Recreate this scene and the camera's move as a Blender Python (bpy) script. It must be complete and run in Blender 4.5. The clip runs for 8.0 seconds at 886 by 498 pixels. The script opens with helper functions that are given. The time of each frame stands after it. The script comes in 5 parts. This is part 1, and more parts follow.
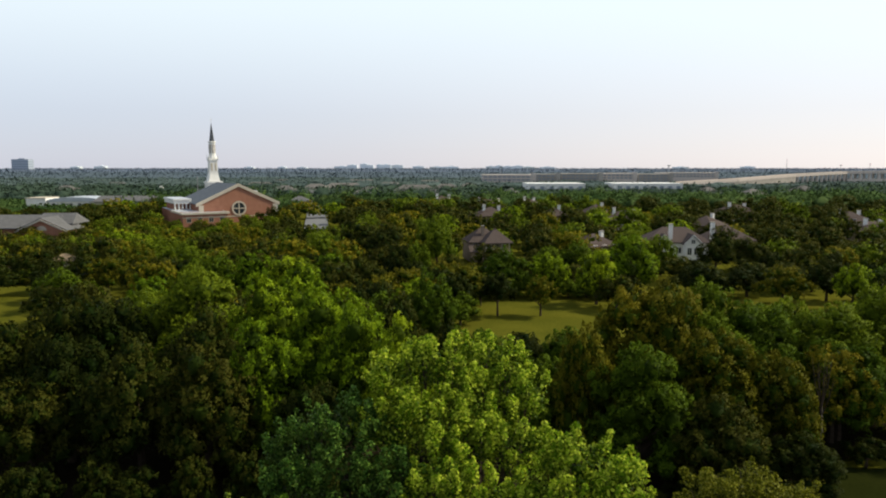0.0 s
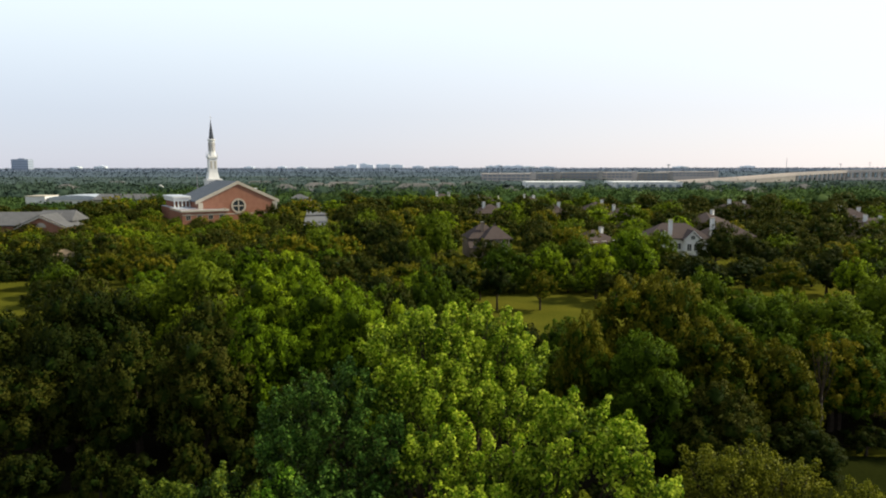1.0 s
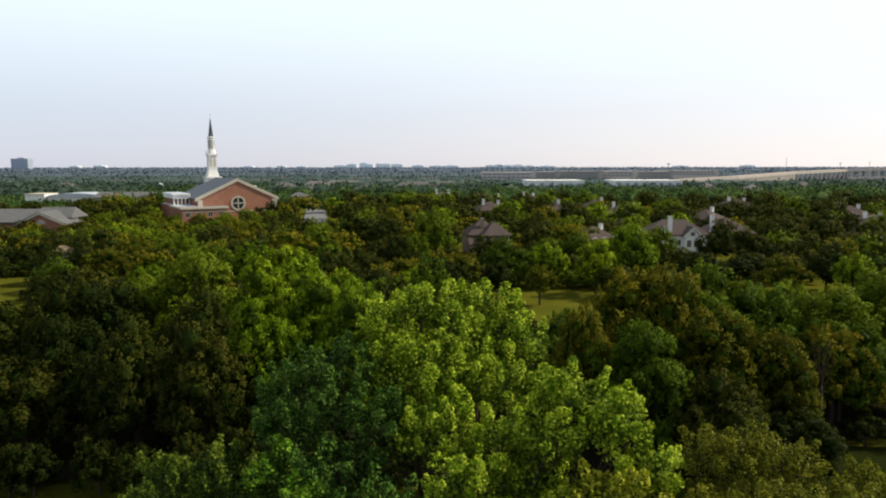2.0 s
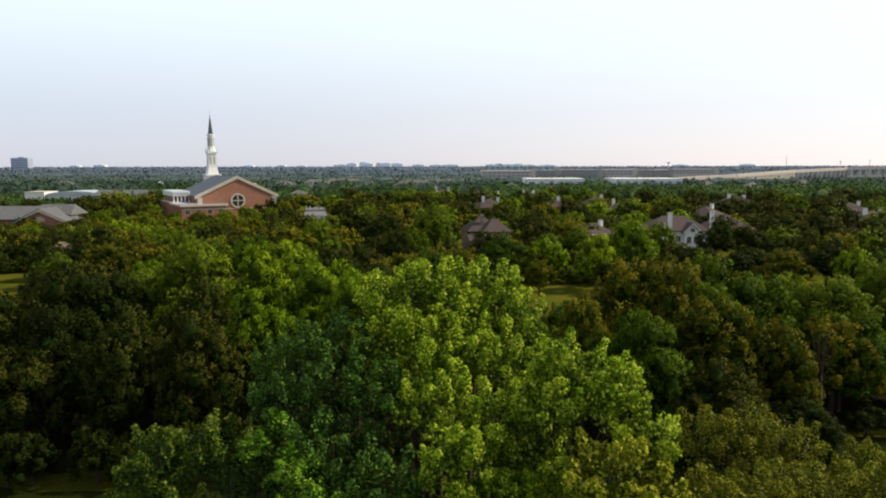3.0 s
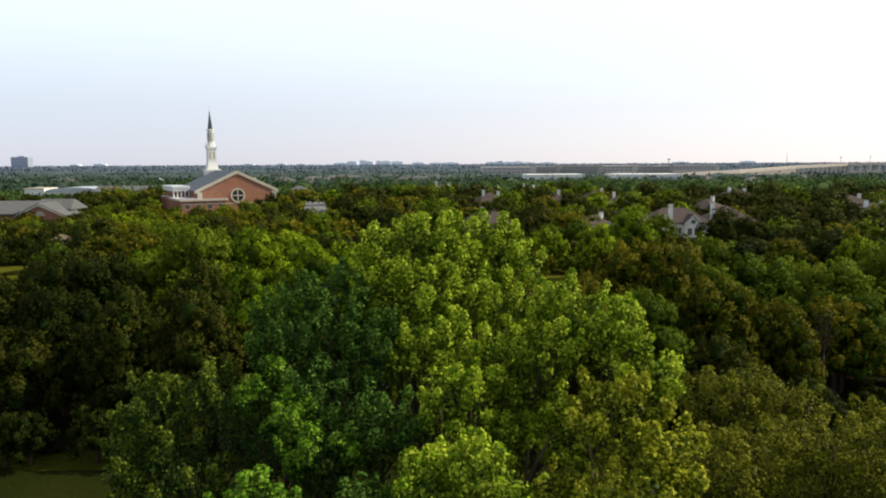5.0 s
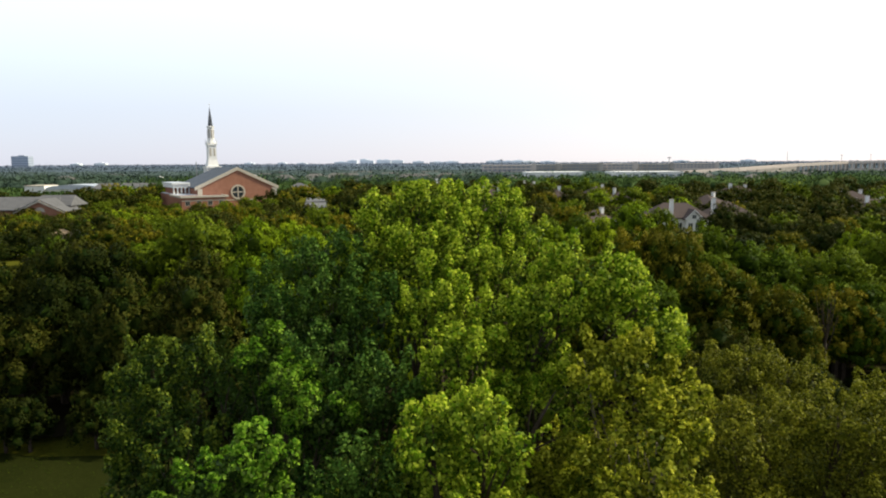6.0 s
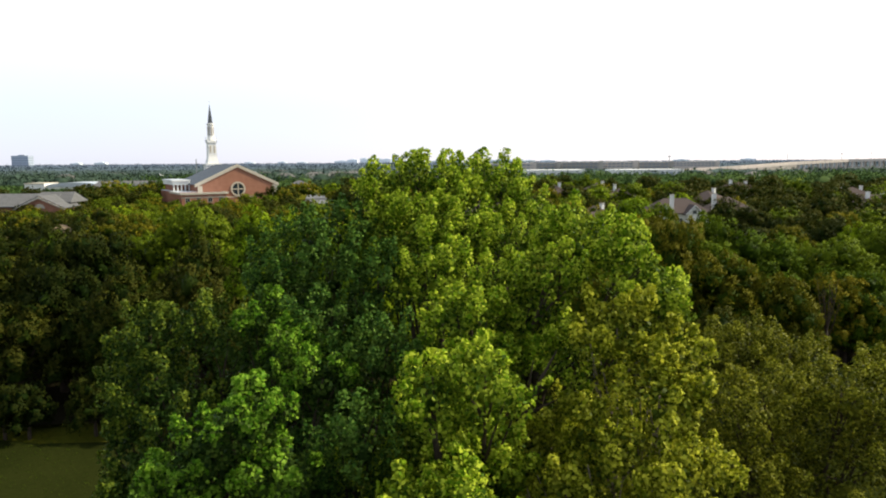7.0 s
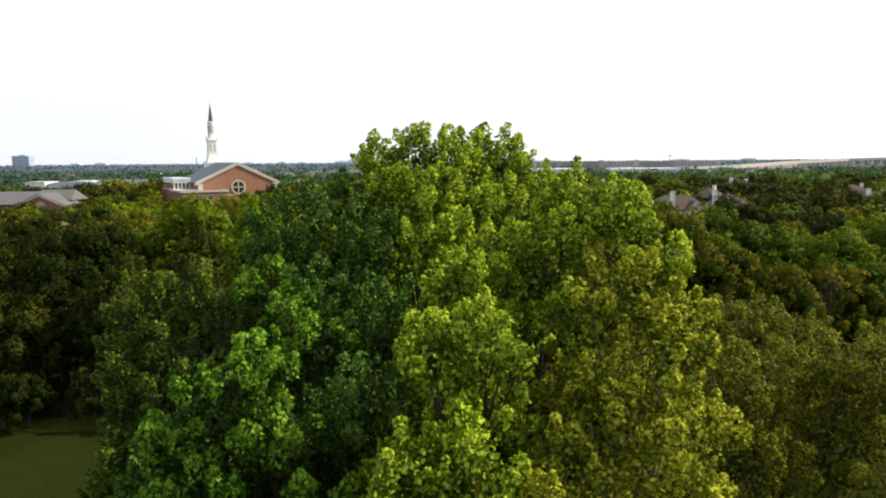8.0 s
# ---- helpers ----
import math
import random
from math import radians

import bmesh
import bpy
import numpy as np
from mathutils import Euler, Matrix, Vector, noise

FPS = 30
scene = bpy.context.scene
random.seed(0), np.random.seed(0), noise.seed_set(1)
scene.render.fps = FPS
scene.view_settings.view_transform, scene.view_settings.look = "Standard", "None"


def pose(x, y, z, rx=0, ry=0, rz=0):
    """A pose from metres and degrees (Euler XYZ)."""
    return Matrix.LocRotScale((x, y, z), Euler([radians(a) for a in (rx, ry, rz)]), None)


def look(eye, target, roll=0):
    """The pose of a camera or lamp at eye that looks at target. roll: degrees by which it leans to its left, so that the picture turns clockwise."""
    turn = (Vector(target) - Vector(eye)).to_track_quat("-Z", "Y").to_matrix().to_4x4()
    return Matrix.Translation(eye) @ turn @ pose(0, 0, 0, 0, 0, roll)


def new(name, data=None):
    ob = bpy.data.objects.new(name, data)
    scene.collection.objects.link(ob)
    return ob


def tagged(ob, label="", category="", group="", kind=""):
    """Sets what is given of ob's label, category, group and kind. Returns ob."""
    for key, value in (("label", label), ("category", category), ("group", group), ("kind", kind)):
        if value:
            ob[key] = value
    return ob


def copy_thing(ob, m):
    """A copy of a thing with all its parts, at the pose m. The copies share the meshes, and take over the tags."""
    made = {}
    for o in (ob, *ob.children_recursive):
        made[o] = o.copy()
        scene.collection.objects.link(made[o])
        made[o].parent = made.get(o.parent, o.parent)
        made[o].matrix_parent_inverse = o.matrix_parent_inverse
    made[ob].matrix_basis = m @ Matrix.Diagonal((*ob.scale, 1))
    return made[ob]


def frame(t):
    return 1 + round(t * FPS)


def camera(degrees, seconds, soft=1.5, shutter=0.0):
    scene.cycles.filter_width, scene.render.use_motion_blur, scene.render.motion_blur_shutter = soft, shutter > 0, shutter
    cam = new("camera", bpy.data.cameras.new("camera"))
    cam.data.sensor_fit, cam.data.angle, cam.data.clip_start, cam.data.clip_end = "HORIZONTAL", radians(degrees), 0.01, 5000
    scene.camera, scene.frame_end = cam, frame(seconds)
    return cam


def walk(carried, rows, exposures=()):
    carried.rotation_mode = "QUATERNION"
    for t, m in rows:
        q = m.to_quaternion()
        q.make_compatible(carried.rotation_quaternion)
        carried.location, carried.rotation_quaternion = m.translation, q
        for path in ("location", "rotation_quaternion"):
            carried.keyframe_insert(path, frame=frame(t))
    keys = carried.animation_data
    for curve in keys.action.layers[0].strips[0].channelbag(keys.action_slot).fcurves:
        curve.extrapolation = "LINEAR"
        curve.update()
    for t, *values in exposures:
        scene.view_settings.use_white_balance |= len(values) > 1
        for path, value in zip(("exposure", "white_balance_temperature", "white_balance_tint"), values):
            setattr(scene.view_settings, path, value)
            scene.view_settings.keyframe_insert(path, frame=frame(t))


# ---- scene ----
cam = camera(65.8, 8.0, soft=2.0)
METRES, EYE, TILT, LEAN, TURN = 7.5, 27.3, -6.9, 0.0, 0.0
ROWS = [
    (0.0, -0.0000, 0.0000, -0.0000, 0.001, 0.000, -0.000),
    (0.5, 0.0080, 0.0157, -0.0742, 0.000, 0.018, 0.024),
    (1.0, 0.0129, 0.0227, -0.1406, -0.006, -0.007, 0.047),
    (1.5, 0.0143, 0.0275, -0.1989, -0.020, -0.027, 0.046),
    (3.0, 0.0315, 0.0548, -0.3642, -0.015, -0.108, 0.094),
    (3.5, 0.0354, 0.0606, -0.4158, -0.009, -0.134, 0.142),
    (4.0, 0.0365, 0.0665, -0.4603, -0.004, -0.192, 0.214),
    (4.5, 0.0364, 0.0791, -0.5133, 0.010, -0.226, 0.257),
    (6.0, 0.0338, 0.1240, -0.7210, 0.053, -0.343, 0.323),
    (6.5, 0.0330, 0.1408, -0.7901, 0.069, -0.367, 0.385),
    (7.0, 0.0335, 0.1465, -0.8564, 0.072, -0.402, 0.381),
    (7.5, 0.0341, 0.1519, -0.9230, 0.086, -0.398, 0.418),
    (8.0, 0.0302, 0.1582, -0.9726, 0.108, -0.404, 0.436),
]
walk(cam, [(t, pose(0, 0, EYE, TILT, LEAN, TURN) @ pose(METRES * x, METRES * y, METRES * z, 90 + pitch, roll, yaw)) for t, x, y, z, yaw, pitch, roll in ROWS],
     exposures=[(0.0, -0.16), (0.5, -0.11), (1.0, -0.08), (3.0, -0.07), (4.5, -0.03), (6.0, 0.12), (8.0, 0.42)])

# ---- light: hazy evening sky, the veiled sun to the right ----
SUN_AZ, SUN_EL = 76.0, 42.0   # degrees clockwise from straight ahead, degrees up
world = bpy.data.worlds.new("sky")
scene.world = world
world.use_nodes = True
wt = world.node_tree
wt.nodes.clear()
w_out = wt.nodes.new("ShaderNodeOutputWorld")
w_bg = wt.nodes.new("ShaderNodeBackground")
w_sky = wt.nodes.new("ShaderNodeTexSky")
w_sky.sky_type = "NISHITA"
w_sky.sun_disc = False
w_sky.sun_elevation = radians(SUN_EL)
w_sky.sun_rotation = radians(SUN_AZ)
w_sky.air_density, w_sky.dust_density, w_sky.ozone_density = 1.0, 0.3, 1.4
w_soft = wt.nodes.new("ShaderNodeHueSaturation")
w_soft.inputs["Saturation"].default_value = 0.55
w_bg.inputs["Strength"].default_value = 0.11
w_haze = wt.nodes.new("ShaderNodeMix")       # thin high haze evens the sky out
w_haze.data_type = "RGBA"
w_haze.inputs[0].default_value = 0.55
w_way, w_axes = wt.nodes.new("ShaderNodeTexCoord"), wt.nodes.new("ShaderNodeSeparateXYZ")
wt.links.new(w_way.outputs["Generated"], w_axes.inputs[0])
w_side, w_rise = wt.nodes.new("ShaderNodeMapRange"), wt.nodes.new("ShaderNodeMapRange")
w_side.inputs[1].default_value, w_side.inputs[2].default_value = -0.7, 0.8
w_rise.inputs[1].default_value, w_rise.inputs[2].default_value = 0.0, 0.26
w_side.interpolation_type = w_rise.interpolation_type = "SMOOTHSTEP"
w_low, w_veil = wt.nodes.new("ShaderNodeMix"), wt.nodes.new("ShaderNodeMix")
w_low.data_type = w_veil.data_type = "RGBA"
w_low.inputs[6].default_value, w_low.inputs[7].default_value = (6.4, 7.0, 9.2, 1), (11.2, 10.2, 10.5, 1)
w_veil.inputs[7].default_value = (13.2, 14.8, 15.2, 1)
wt.links.new(w_axes.outputs["X"], w_side.inputs[0])
wt.links.new(w_axes.outputs["Z"], w_rise.inputs[0])
wt.links.new(w_side.outputs[0], w_low.inputs[0])
wt.links.new(w_low.outputs[2], w_veil.inputs[6])
wt.links.new(w_rise.outputs[0], w_veil.inputs[0])
w_top, w_high = wt.nodes.new("ShaderNodeMix"), wt.nodes.new("ShaderNodeMapRange")    # the haze thins overhead
w_top.data_type = "RGBA"
w_high.interpolation_type = "SMOOTHSTEP"
w_high.inputs[1].default_value, w_high.inputs[2].default_value = 0.27, 0.8
w_top.inputs[7].default_value = (3.0, 4.0, 5.6, 1)
wt.links.new(w_axes.outputs["Z"], w_high.inputs[0])
wt.links.new(w_high.outputs[0], w_top.inputs[0])
wt.links.new(w_veil.outputs[2], w_top.inputs[6])
w_glow, w_back = wt.nodes.new("ShaderNodeMix"), wt.nodes.new("ShaderNodeMapRange")    # the haze glows less away from the sunset
w_glow.data_type = "RGBA"
w_back.interpolation_type = "SMOOTHSTEP"
w_back.inputs[1].default_value, w_back.inputs[2].default_value = 0.45, -0.6
w_glow.inputs[7].default_value = (6.0, 6.6, 7.4, 1)
wt.links.new(w_axes.outputs["Y"], w_back.inputs[0])
wt.links.new(w_back.outputs[0], w_glow.inputs[0])
wt.links.new(w_top.outputs[2], w_glow.inputs[6])
wt.links.new(w_glow.outputs[2], w_haze.inputs[7])
wt.links.new(w_sky.outputs[0], w_soft.inputs["Color"])
wt.links.new(w_soft.outputs[0], w_haze.inputs[6])
wt.links.new(w_haze.outputs[2], w_bg.inputs["Color"])
wt.links.new(w_bg.outputs[0], w_out.inputs["Surface"])

sun = new("sun", bpy.data.lights.new("sun", "SUN"))
sun.data.energy, sun.data.angle, sun.data.color = 5.0, radians(4), (1.0, 0.90, 0.66)
az, el = radians(SUN_AZ), radians(SUN_EL)
SUN_WAY = Vector((math.sin(az) * math.cos(el), math.cos(az) * math.cos(el), math.sin(el)))
sun.matrix_world = look(SUN_WAY * 200, (0, 0, 0))


# ---- materials ----
def node_material(name):
    m = bpy.data.materials.new(name)
    m.use_nodes = True
    t = m.node_tree
    return m, t, t.nodes["Principled BSDF"]


def surface(name, dark, light, scale=1.0, rough=0.85, bump=0.2, fine=12.0, metal=0.0, spread=0.1):
    """A material whose colour wanders between two tones at two scales, with fine relief."""
    m, t, p = node_material(name)
    N, L = t.nodes, t.links
    co = N.new("ShaderNodeTexCoord")
    n1, n2 = N.new("ShaderNodeTexNoise"), N.new("ShaderNodeTexNoise")
    n1.inputs["Scale"].default_value, n1.inputs["Detail"].default_value = scale, 6
    n2.inputs["Scale"].default_value, n2.inputs["Detail"].default_value = scale * fine, 4
    mixn = N.new("ShaderNodeMath"); mixn.operation = "MULTIPLY_ADD"
    mixn.inputs[1].default_value = 0.45
    half = N.new("ShaderNodeMath"); half.operation = "MULTIPLY"; half.inputs[1].default_value = 0.55
    info = N.new("ShaderNodeObjectInfo")
    rnd = N.new("ShaderNodeMath"); rnd.operation = "MULTIPLY_ADD"; rnd.inputs[1].default_value = spread
    ramp = N.new("ShaderNodeValToRGB")
    ramp.color_ramp.elements[0].position, ramp.color_ramp.elements[0].color = 0.32, (*dark, 1)
    ramp.color_ramp.elements[1].position, ramp.color_ramp.elements[1].color = 0.72, (*light, 1)
    bmp = N.new("ShaderNodeBump"); bmp.inputs["Strength"].default_value = bump
    for n in (n1, n2):
        L.new(co.outputs["Object"], n.inputs["Vector"])
    L.new(n1.outputs["Fac"], half.inputs[0])
    L.new(n2.outputs["Fac"], mixn.inputs[0]); L.new(half.outputs[0], mixn.inputs[2])
    L.new(info.outputs["Random"], rnd.inputs[0]); L.new(mixn.outputs[0], rnd.inputs[2])
    L.new(rnd.outputs[0], ramp.inputs["Fac"])
    L.new(ramp.outputs[0], p.inputs["Base Color"])
    L.new(n2.outputs["Fac"], bmp.inputs["Height"]); L.new(bmp.outputs[0], p.inputs["Normal"])
    p.inputs["Roughness"].default_value, p.inputs["Metallic"].default_value = rough, metal
    p.inputs["Specular IOR Level"].default_value = 0.5 if rough < 0.7 else 0.0
    return m


def foliage(name, deep, mid, bright, clump=0.6, see=0.2, rough=0.6, by_tree=0.42, gloss=0.06, each=0.3):
    """Leaves: tone varies leaf by leaf, clump by clump and tree by tree; some light shines through."""
    m, t, p = node_material(name)
    N, L = t.nodes, t.links
    geo, info, co = N.new("ShaderNodeNewGeometry"), N.new("ShaderNodeObjectInfo"), N.new("ShaderNodeTexCoord")
    nz = N.new("ShaderNodeTexNoise")
    nz.inputs["Scale"].default_value, nz.inputs["Detail"].default_value = clump, 3
    L.new(co.outputs["Object"], nz.inputs["Vector"])
    # leaf-by-leaf spread; on near trees its pale end paints glints
    a = N.new("ShaderNodeMath"); a.operation = "MULTIPLY_ADD"; a.inputs[1].default_value = each
    b = N.new("ShaderNodeMath"); b.operation = "MULTIPLY_ADD"; b.inputs[1].default_value = by_tree
    c = N.new("ShaderNodeMath"); c.operation = "SUBTRACT"; c.inputs[1].default_value = each * 0.4 + by_tree / 2
    L.new(geo.outputs["Random Per Island"], a.inputs[0]); L.new(nz.outputs["Fac"], a.inputs[2])
    L.new(info.outputs["Random"], b.inputs[0]); L.new(a.outputs[0], b.inputs[2]); L.new(b.outputs[0], c.inputs[0])
    ramp = N.new("ShaderNodeValToRGB")
    e = ramp.color_ramp.elements
    e[0].position, e[0].color = 0.25, (*deep, 1)
    e[1].position, e[1].color = 0.78, (*bright, 1)
    k = e.new(0.5); k.color = (*mid, 1)
    L.new(c.outputs[0], ramp.inputs["Fac"])
    L.new(ramp.outputs[0], p.inputs["Base Color"])
    p.inputs["Roughness"].default_value = rough
    p.inputs["Specular IOR Level"].default_value = gloss
    tr, mx = N.new("ShaderNodeBsdfTranslucent"), N.new("ShaderNodeMixShader")
    mx.inputs[0].default_value = see
    L.new(ramp.outputs[0], tr.inputs["Color"])
    L.new(p.outputs[0], mx.inputs[1]); L.new(tr.outputs[0], mx.inputs[2])
    L.new(mx.outputs[0], N["Material Output"].inputs["Surface"])
    return m


# New growth at tips paler, inner leaves darker: crown shade put in the colour.
LEAF_COTTON = foliage("cottonwood_lit_leaves", (0.1008, 0.1904, 0.0058), (0.2184, 0.3405, 0.0116), (0.5264, 0.6115, 0.0510), 0.8, 0.35, 0.5, 0.0, 0.05, 0.95)
LEAF_COTTON_UNLIT = foliage("cottonwood_unlit_leaves", (0.0331, 0.0718, 0.0042), (0.0736, 0.1306, 0.0066), (0.2484, 0.3220, 0.0269), 0.8, 0.3, 0.5, 0.0, 0.05, 0.95)
LEAF_GOLD = foliage("yellow_olive_leaves", (0.115, 0.142, 0.0052), (0.235, 0.266, 0.0097), (0.540, 0.536, 0.0488), 0.8, 0.35, 0.5, 0.0, 0.05, 0.95)
LEAF_GOLD_UNLIT = foliage("olive_unlit_leaves", (0.048, 0.072, 0.0046), (0.100, 0.126, 0.0072), (0.320, 0.335, 0.0312), 0.8, 0.3, 0.5, 0.0, 0.05, 0.95)
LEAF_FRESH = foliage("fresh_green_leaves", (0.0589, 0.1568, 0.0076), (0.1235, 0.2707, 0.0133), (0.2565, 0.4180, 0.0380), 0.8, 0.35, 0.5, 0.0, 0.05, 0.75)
LEAF_FRESH_UNLIT = foliage("fresh_unlit_leaves", (0.0158, 0.0374, 0.0065), (0.0302, 0.0619, 0.0086), (0.0684, 0.1152, 0.0173), 0.8, 0.3, 0.5, 0.0, 0.05, 0.75)
LEAF_COOL_SHADE = foliage("cool_shade_leaves", (0.0287, 0.0751, 0.0111), (0.0575, 0.1304, 0.0165), (0.1216, 0.2155, 0.0331), 0.8, 0.25, 0.5, 0.0, 0.05, 0.7)
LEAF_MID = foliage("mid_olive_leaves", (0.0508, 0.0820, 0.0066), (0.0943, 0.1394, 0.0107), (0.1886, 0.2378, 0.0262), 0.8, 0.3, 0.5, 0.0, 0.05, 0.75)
LEAF_OLIVE = foliage("elm_lit_leaves", (0.0624, 0.0741, 0.0030), (0.1209, 0.1334, 0.0056), (0.2808, 0.2808, 0.0254), 0.8, 0.3, 0.5, 0.0, 0.05, 0.9)
LEAF_OLIVE_UNLIT = foliage("elm_unlit_leaves", (0.0323, 0.0416, 0.0033), (0.0629, 0.0739, 0.0050), (0.1700, 0.1751, 0.0177), 0.8, 0.25, 0.5, 0.0, 0.05, 0.9)
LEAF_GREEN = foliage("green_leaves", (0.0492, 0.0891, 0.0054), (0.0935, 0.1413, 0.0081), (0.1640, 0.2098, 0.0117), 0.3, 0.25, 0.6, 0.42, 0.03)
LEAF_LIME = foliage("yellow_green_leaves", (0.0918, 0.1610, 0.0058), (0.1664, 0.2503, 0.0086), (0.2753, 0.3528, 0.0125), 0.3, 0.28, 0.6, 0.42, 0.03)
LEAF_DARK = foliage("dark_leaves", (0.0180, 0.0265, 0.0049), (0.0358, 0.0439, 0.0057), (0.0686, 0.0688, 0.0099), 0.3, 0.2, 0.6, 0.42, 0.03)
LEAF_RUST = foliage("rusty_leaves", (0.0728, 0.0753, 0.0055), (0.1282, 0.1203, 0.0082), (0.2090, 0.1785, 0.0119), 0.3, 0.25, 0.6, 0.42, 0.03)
LEAF_DEEP = foliage("deep_green_unlit_leaves", (0.0080, 0.0176, 0.0024), (0.0152, 0.0280, 0.0032), (0.0272, 0.0432, 0.0048), 0.3, 0.15, 0.6, 0.42, 0.03)
LEAF_UNLIT = foliage("green_unlit_leaves", (0.0234, 0.0440, 0.0032), (0.0413, 0.0682, 0.0040), (0.0715, 0.1012, 0.0056), 0.3, 0.18, 0.6, 0.42, 0.03)
# Far leaves: aerial haze painted into the colour, paler and bluer band by band.
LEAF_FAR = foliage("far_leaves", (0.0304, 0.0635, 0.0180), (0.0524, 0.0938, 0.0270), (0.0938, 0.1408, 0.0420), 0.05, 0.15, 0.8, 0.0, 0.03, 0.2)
LEAF_FARTHER = foliage("farther_hazed_leaves", (0.0352, 0.0600, 0.0445), (0.0518, 0.0828, 0.0593), (0.0787, 0.1118, 0.0766), 0.02, 0.1, 0.8, 0.0, 0.03, 0.08)
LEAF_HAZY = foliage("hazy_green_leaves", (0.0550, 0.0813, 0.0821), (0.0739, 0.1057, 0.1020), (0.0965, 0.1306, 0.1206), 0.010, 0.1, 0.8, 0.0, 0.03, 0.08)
LEAF_HAZE_BLUE = foliage("haze_blue_leaves", (0.0847, 0.1169, 0.1482), (0.0988, 0.1331, 0.1642), (0.1169, 0.1512, 0.1824), 0.006, 0.1, 0.9, 0.0, 0.03, 0.08)
LEAF_DISTANT = foliage("distant_hazed_leaves", (0.1256, 0.1623, 0.2239), (0.1391, 0.1777, 0.2425), (0.1546, 0.1932, 0.2622), 0.003, 0.1, 0.9, 0.0, 0.03, 0.08)
BARK = surface("bark", (0.030, 0.022, 0.016), (0.090, 0.070, 0.052), 2.0, 0.95, 0.6)
BARK_PALE = surface("pale_bark", (0.14, 0.11, 0.085), (0.3, 0.25, 0.2), 2.0, 0.9, 0.5)
GRASS = surface("grass", (0.040, 0.052, 0.006), (0.118, 0.112, 0.014), 0.09, 0.95, 0.5, 30)
TAN_ROOF = surface("tan_shingle", (0.22, 0.16, 0.10), (0.32, 0.24, 0.16), 0.6, 0.9, 0.4, 10)
DEAD_TWIG = surface("dead_twig", (0.22, 0.12, 0.06), (0.34, 0.20, 0.11), 2.0, 0.9, 0.4)
# grass and soil tone lowered to stand in for tree shade
SHADE_GRASS = surface("shade_dark_grass", (0.010, 0.014, 0.003), (0.023, 0.027, 0.006), 0.12, 0.95, 0.6, 30)
GREY_SHINGLE = surface("grey_shingle", (0.105, 0.105, 0.11), (0.17, 0.17, 0.175), 0.6, 0.9, 0.4, 10)
PALE_SHINGLE = surface("weathered_pale_shingle", (0.13, 0.125, 0.12), (0.21, 0.20, 0.19), 0.6, 0.9, 0.4, 10)
BRICK = surface("red_brick", (0.27, 0.125, 0.085), (0.40, 0.20, 0.14), 0.5, 0.9, 0.3, 14)
BRICK_TAN = surface("tan_brick", (0.22, 0.165, 0.13), (0.32, 0.25, 0.20), 0.5, 0.9, 0.3, 14)
WHITE = surface("white_paint", (0.72, 0.71, 0.69), (0.86, 0.85, 0.83), 0.4, 0.6, 0.08)
CREAM = surface("cream_stone", (0.44, 0.39, 0.32), (0.58, 0.52, 0.44), 0.5, 0.8, 0.15)
SLATE = surface("blue_grey_shingle", (0.085, 0.10, 0.125), (0.155, 0.175, 0.205), 0.6, 0.8, 0.5, 10)
SHINGLE = surface("brown_grey_shingle", (0.062, 0.048, 0.045), (0.108, 0.086, 0.080), 0.6, 0.9, 0.5, 10, spread=0.25)
METAL_ROOF = surface("pale_metal_roof", (0.42, 0.45, 0.50), (0.58, 0.61, 0.66), 0.3, 0.45, 0.05, metal=0.3)
SPIRE = surface("dark_copper", (0.045, 0.05, 0.06), (0.10, 0.11, 0.13), 0.8, 0.5, 0.1, metal=0.4)
CONCRETE = surface("concrete", (0.32, 0.29, 0.26), (0.48, 0.44, 0.40), 0.15, 0.9, 0.2)
PINKISH = surface("sandy_concrete", (0.54, 0.47, 0.43), (0.66, 0.58, 0.53), 0.15, 0.9, 0.2)
ASPHALT = surface("asphalt", (0.15, 0.155, 0.165), (0.22, 0.225, 0.235), 0.2, 0.9, 0.2)
STEEL = surface("galvanised_steel", (0.22, 0.23, 0.24), (0.36, 0.37, 0.38), 0.5, 0.5, 0.1, metal=0.6)
# Distance haze is mixed into these three wall colours.
HAZE_WALL = surface("haze_pale_wall", (0.76, 0.82, 0.88), (0.82, 0.87, 0.92), 0.02, 0.8, 0.0)
DARK_WALL = surface("haze_dark_wall", (0.24, 0.28, 0.34), (0.32, 0.36, 0.42), 0.05, 0.7, 0.0)
HAZE_TOWER = surface("haze_grey_wall", (0.36, 0.41, 0.50), (0.42, 0.47, 0.56), 0.02, 0.8, 0.0)
GLASS, _t, _p = node_material("window_glass")
_p.inputs["Base Color"].default_value = (0.03, 0.04, 0.05, 1)
_p.inputs["Roughness"].default_value = 0.08
_p.inputs["Specular IOR Level"].default_value = 0.8


# ---- helpers for meshes ----
def mesh_of(bm, name, material):
    me = bpy.data.meshes.new(name)
    bmesh.ops.recalc_face_normals(bm, faces=bm.faces)
    bm.to_mesh(me)
    bm.free()
    me.materials.append(material)
    return me


def part(name, bm, material, parent, label=""):
    me = bm if isinstance(bm, bpy.types.Mesh) else mesh_of(bm, name, material)
    ob = new(name, me)
    ob.parent = parent
    return tagged(ob, label)


def thing(name, m, label, category, group="", kind=""):
    ob = new(name)
    ob.matrix_basis = m
    ob.empty_display_size = 0.5
    return tagged(ob, label, category, group, kind)


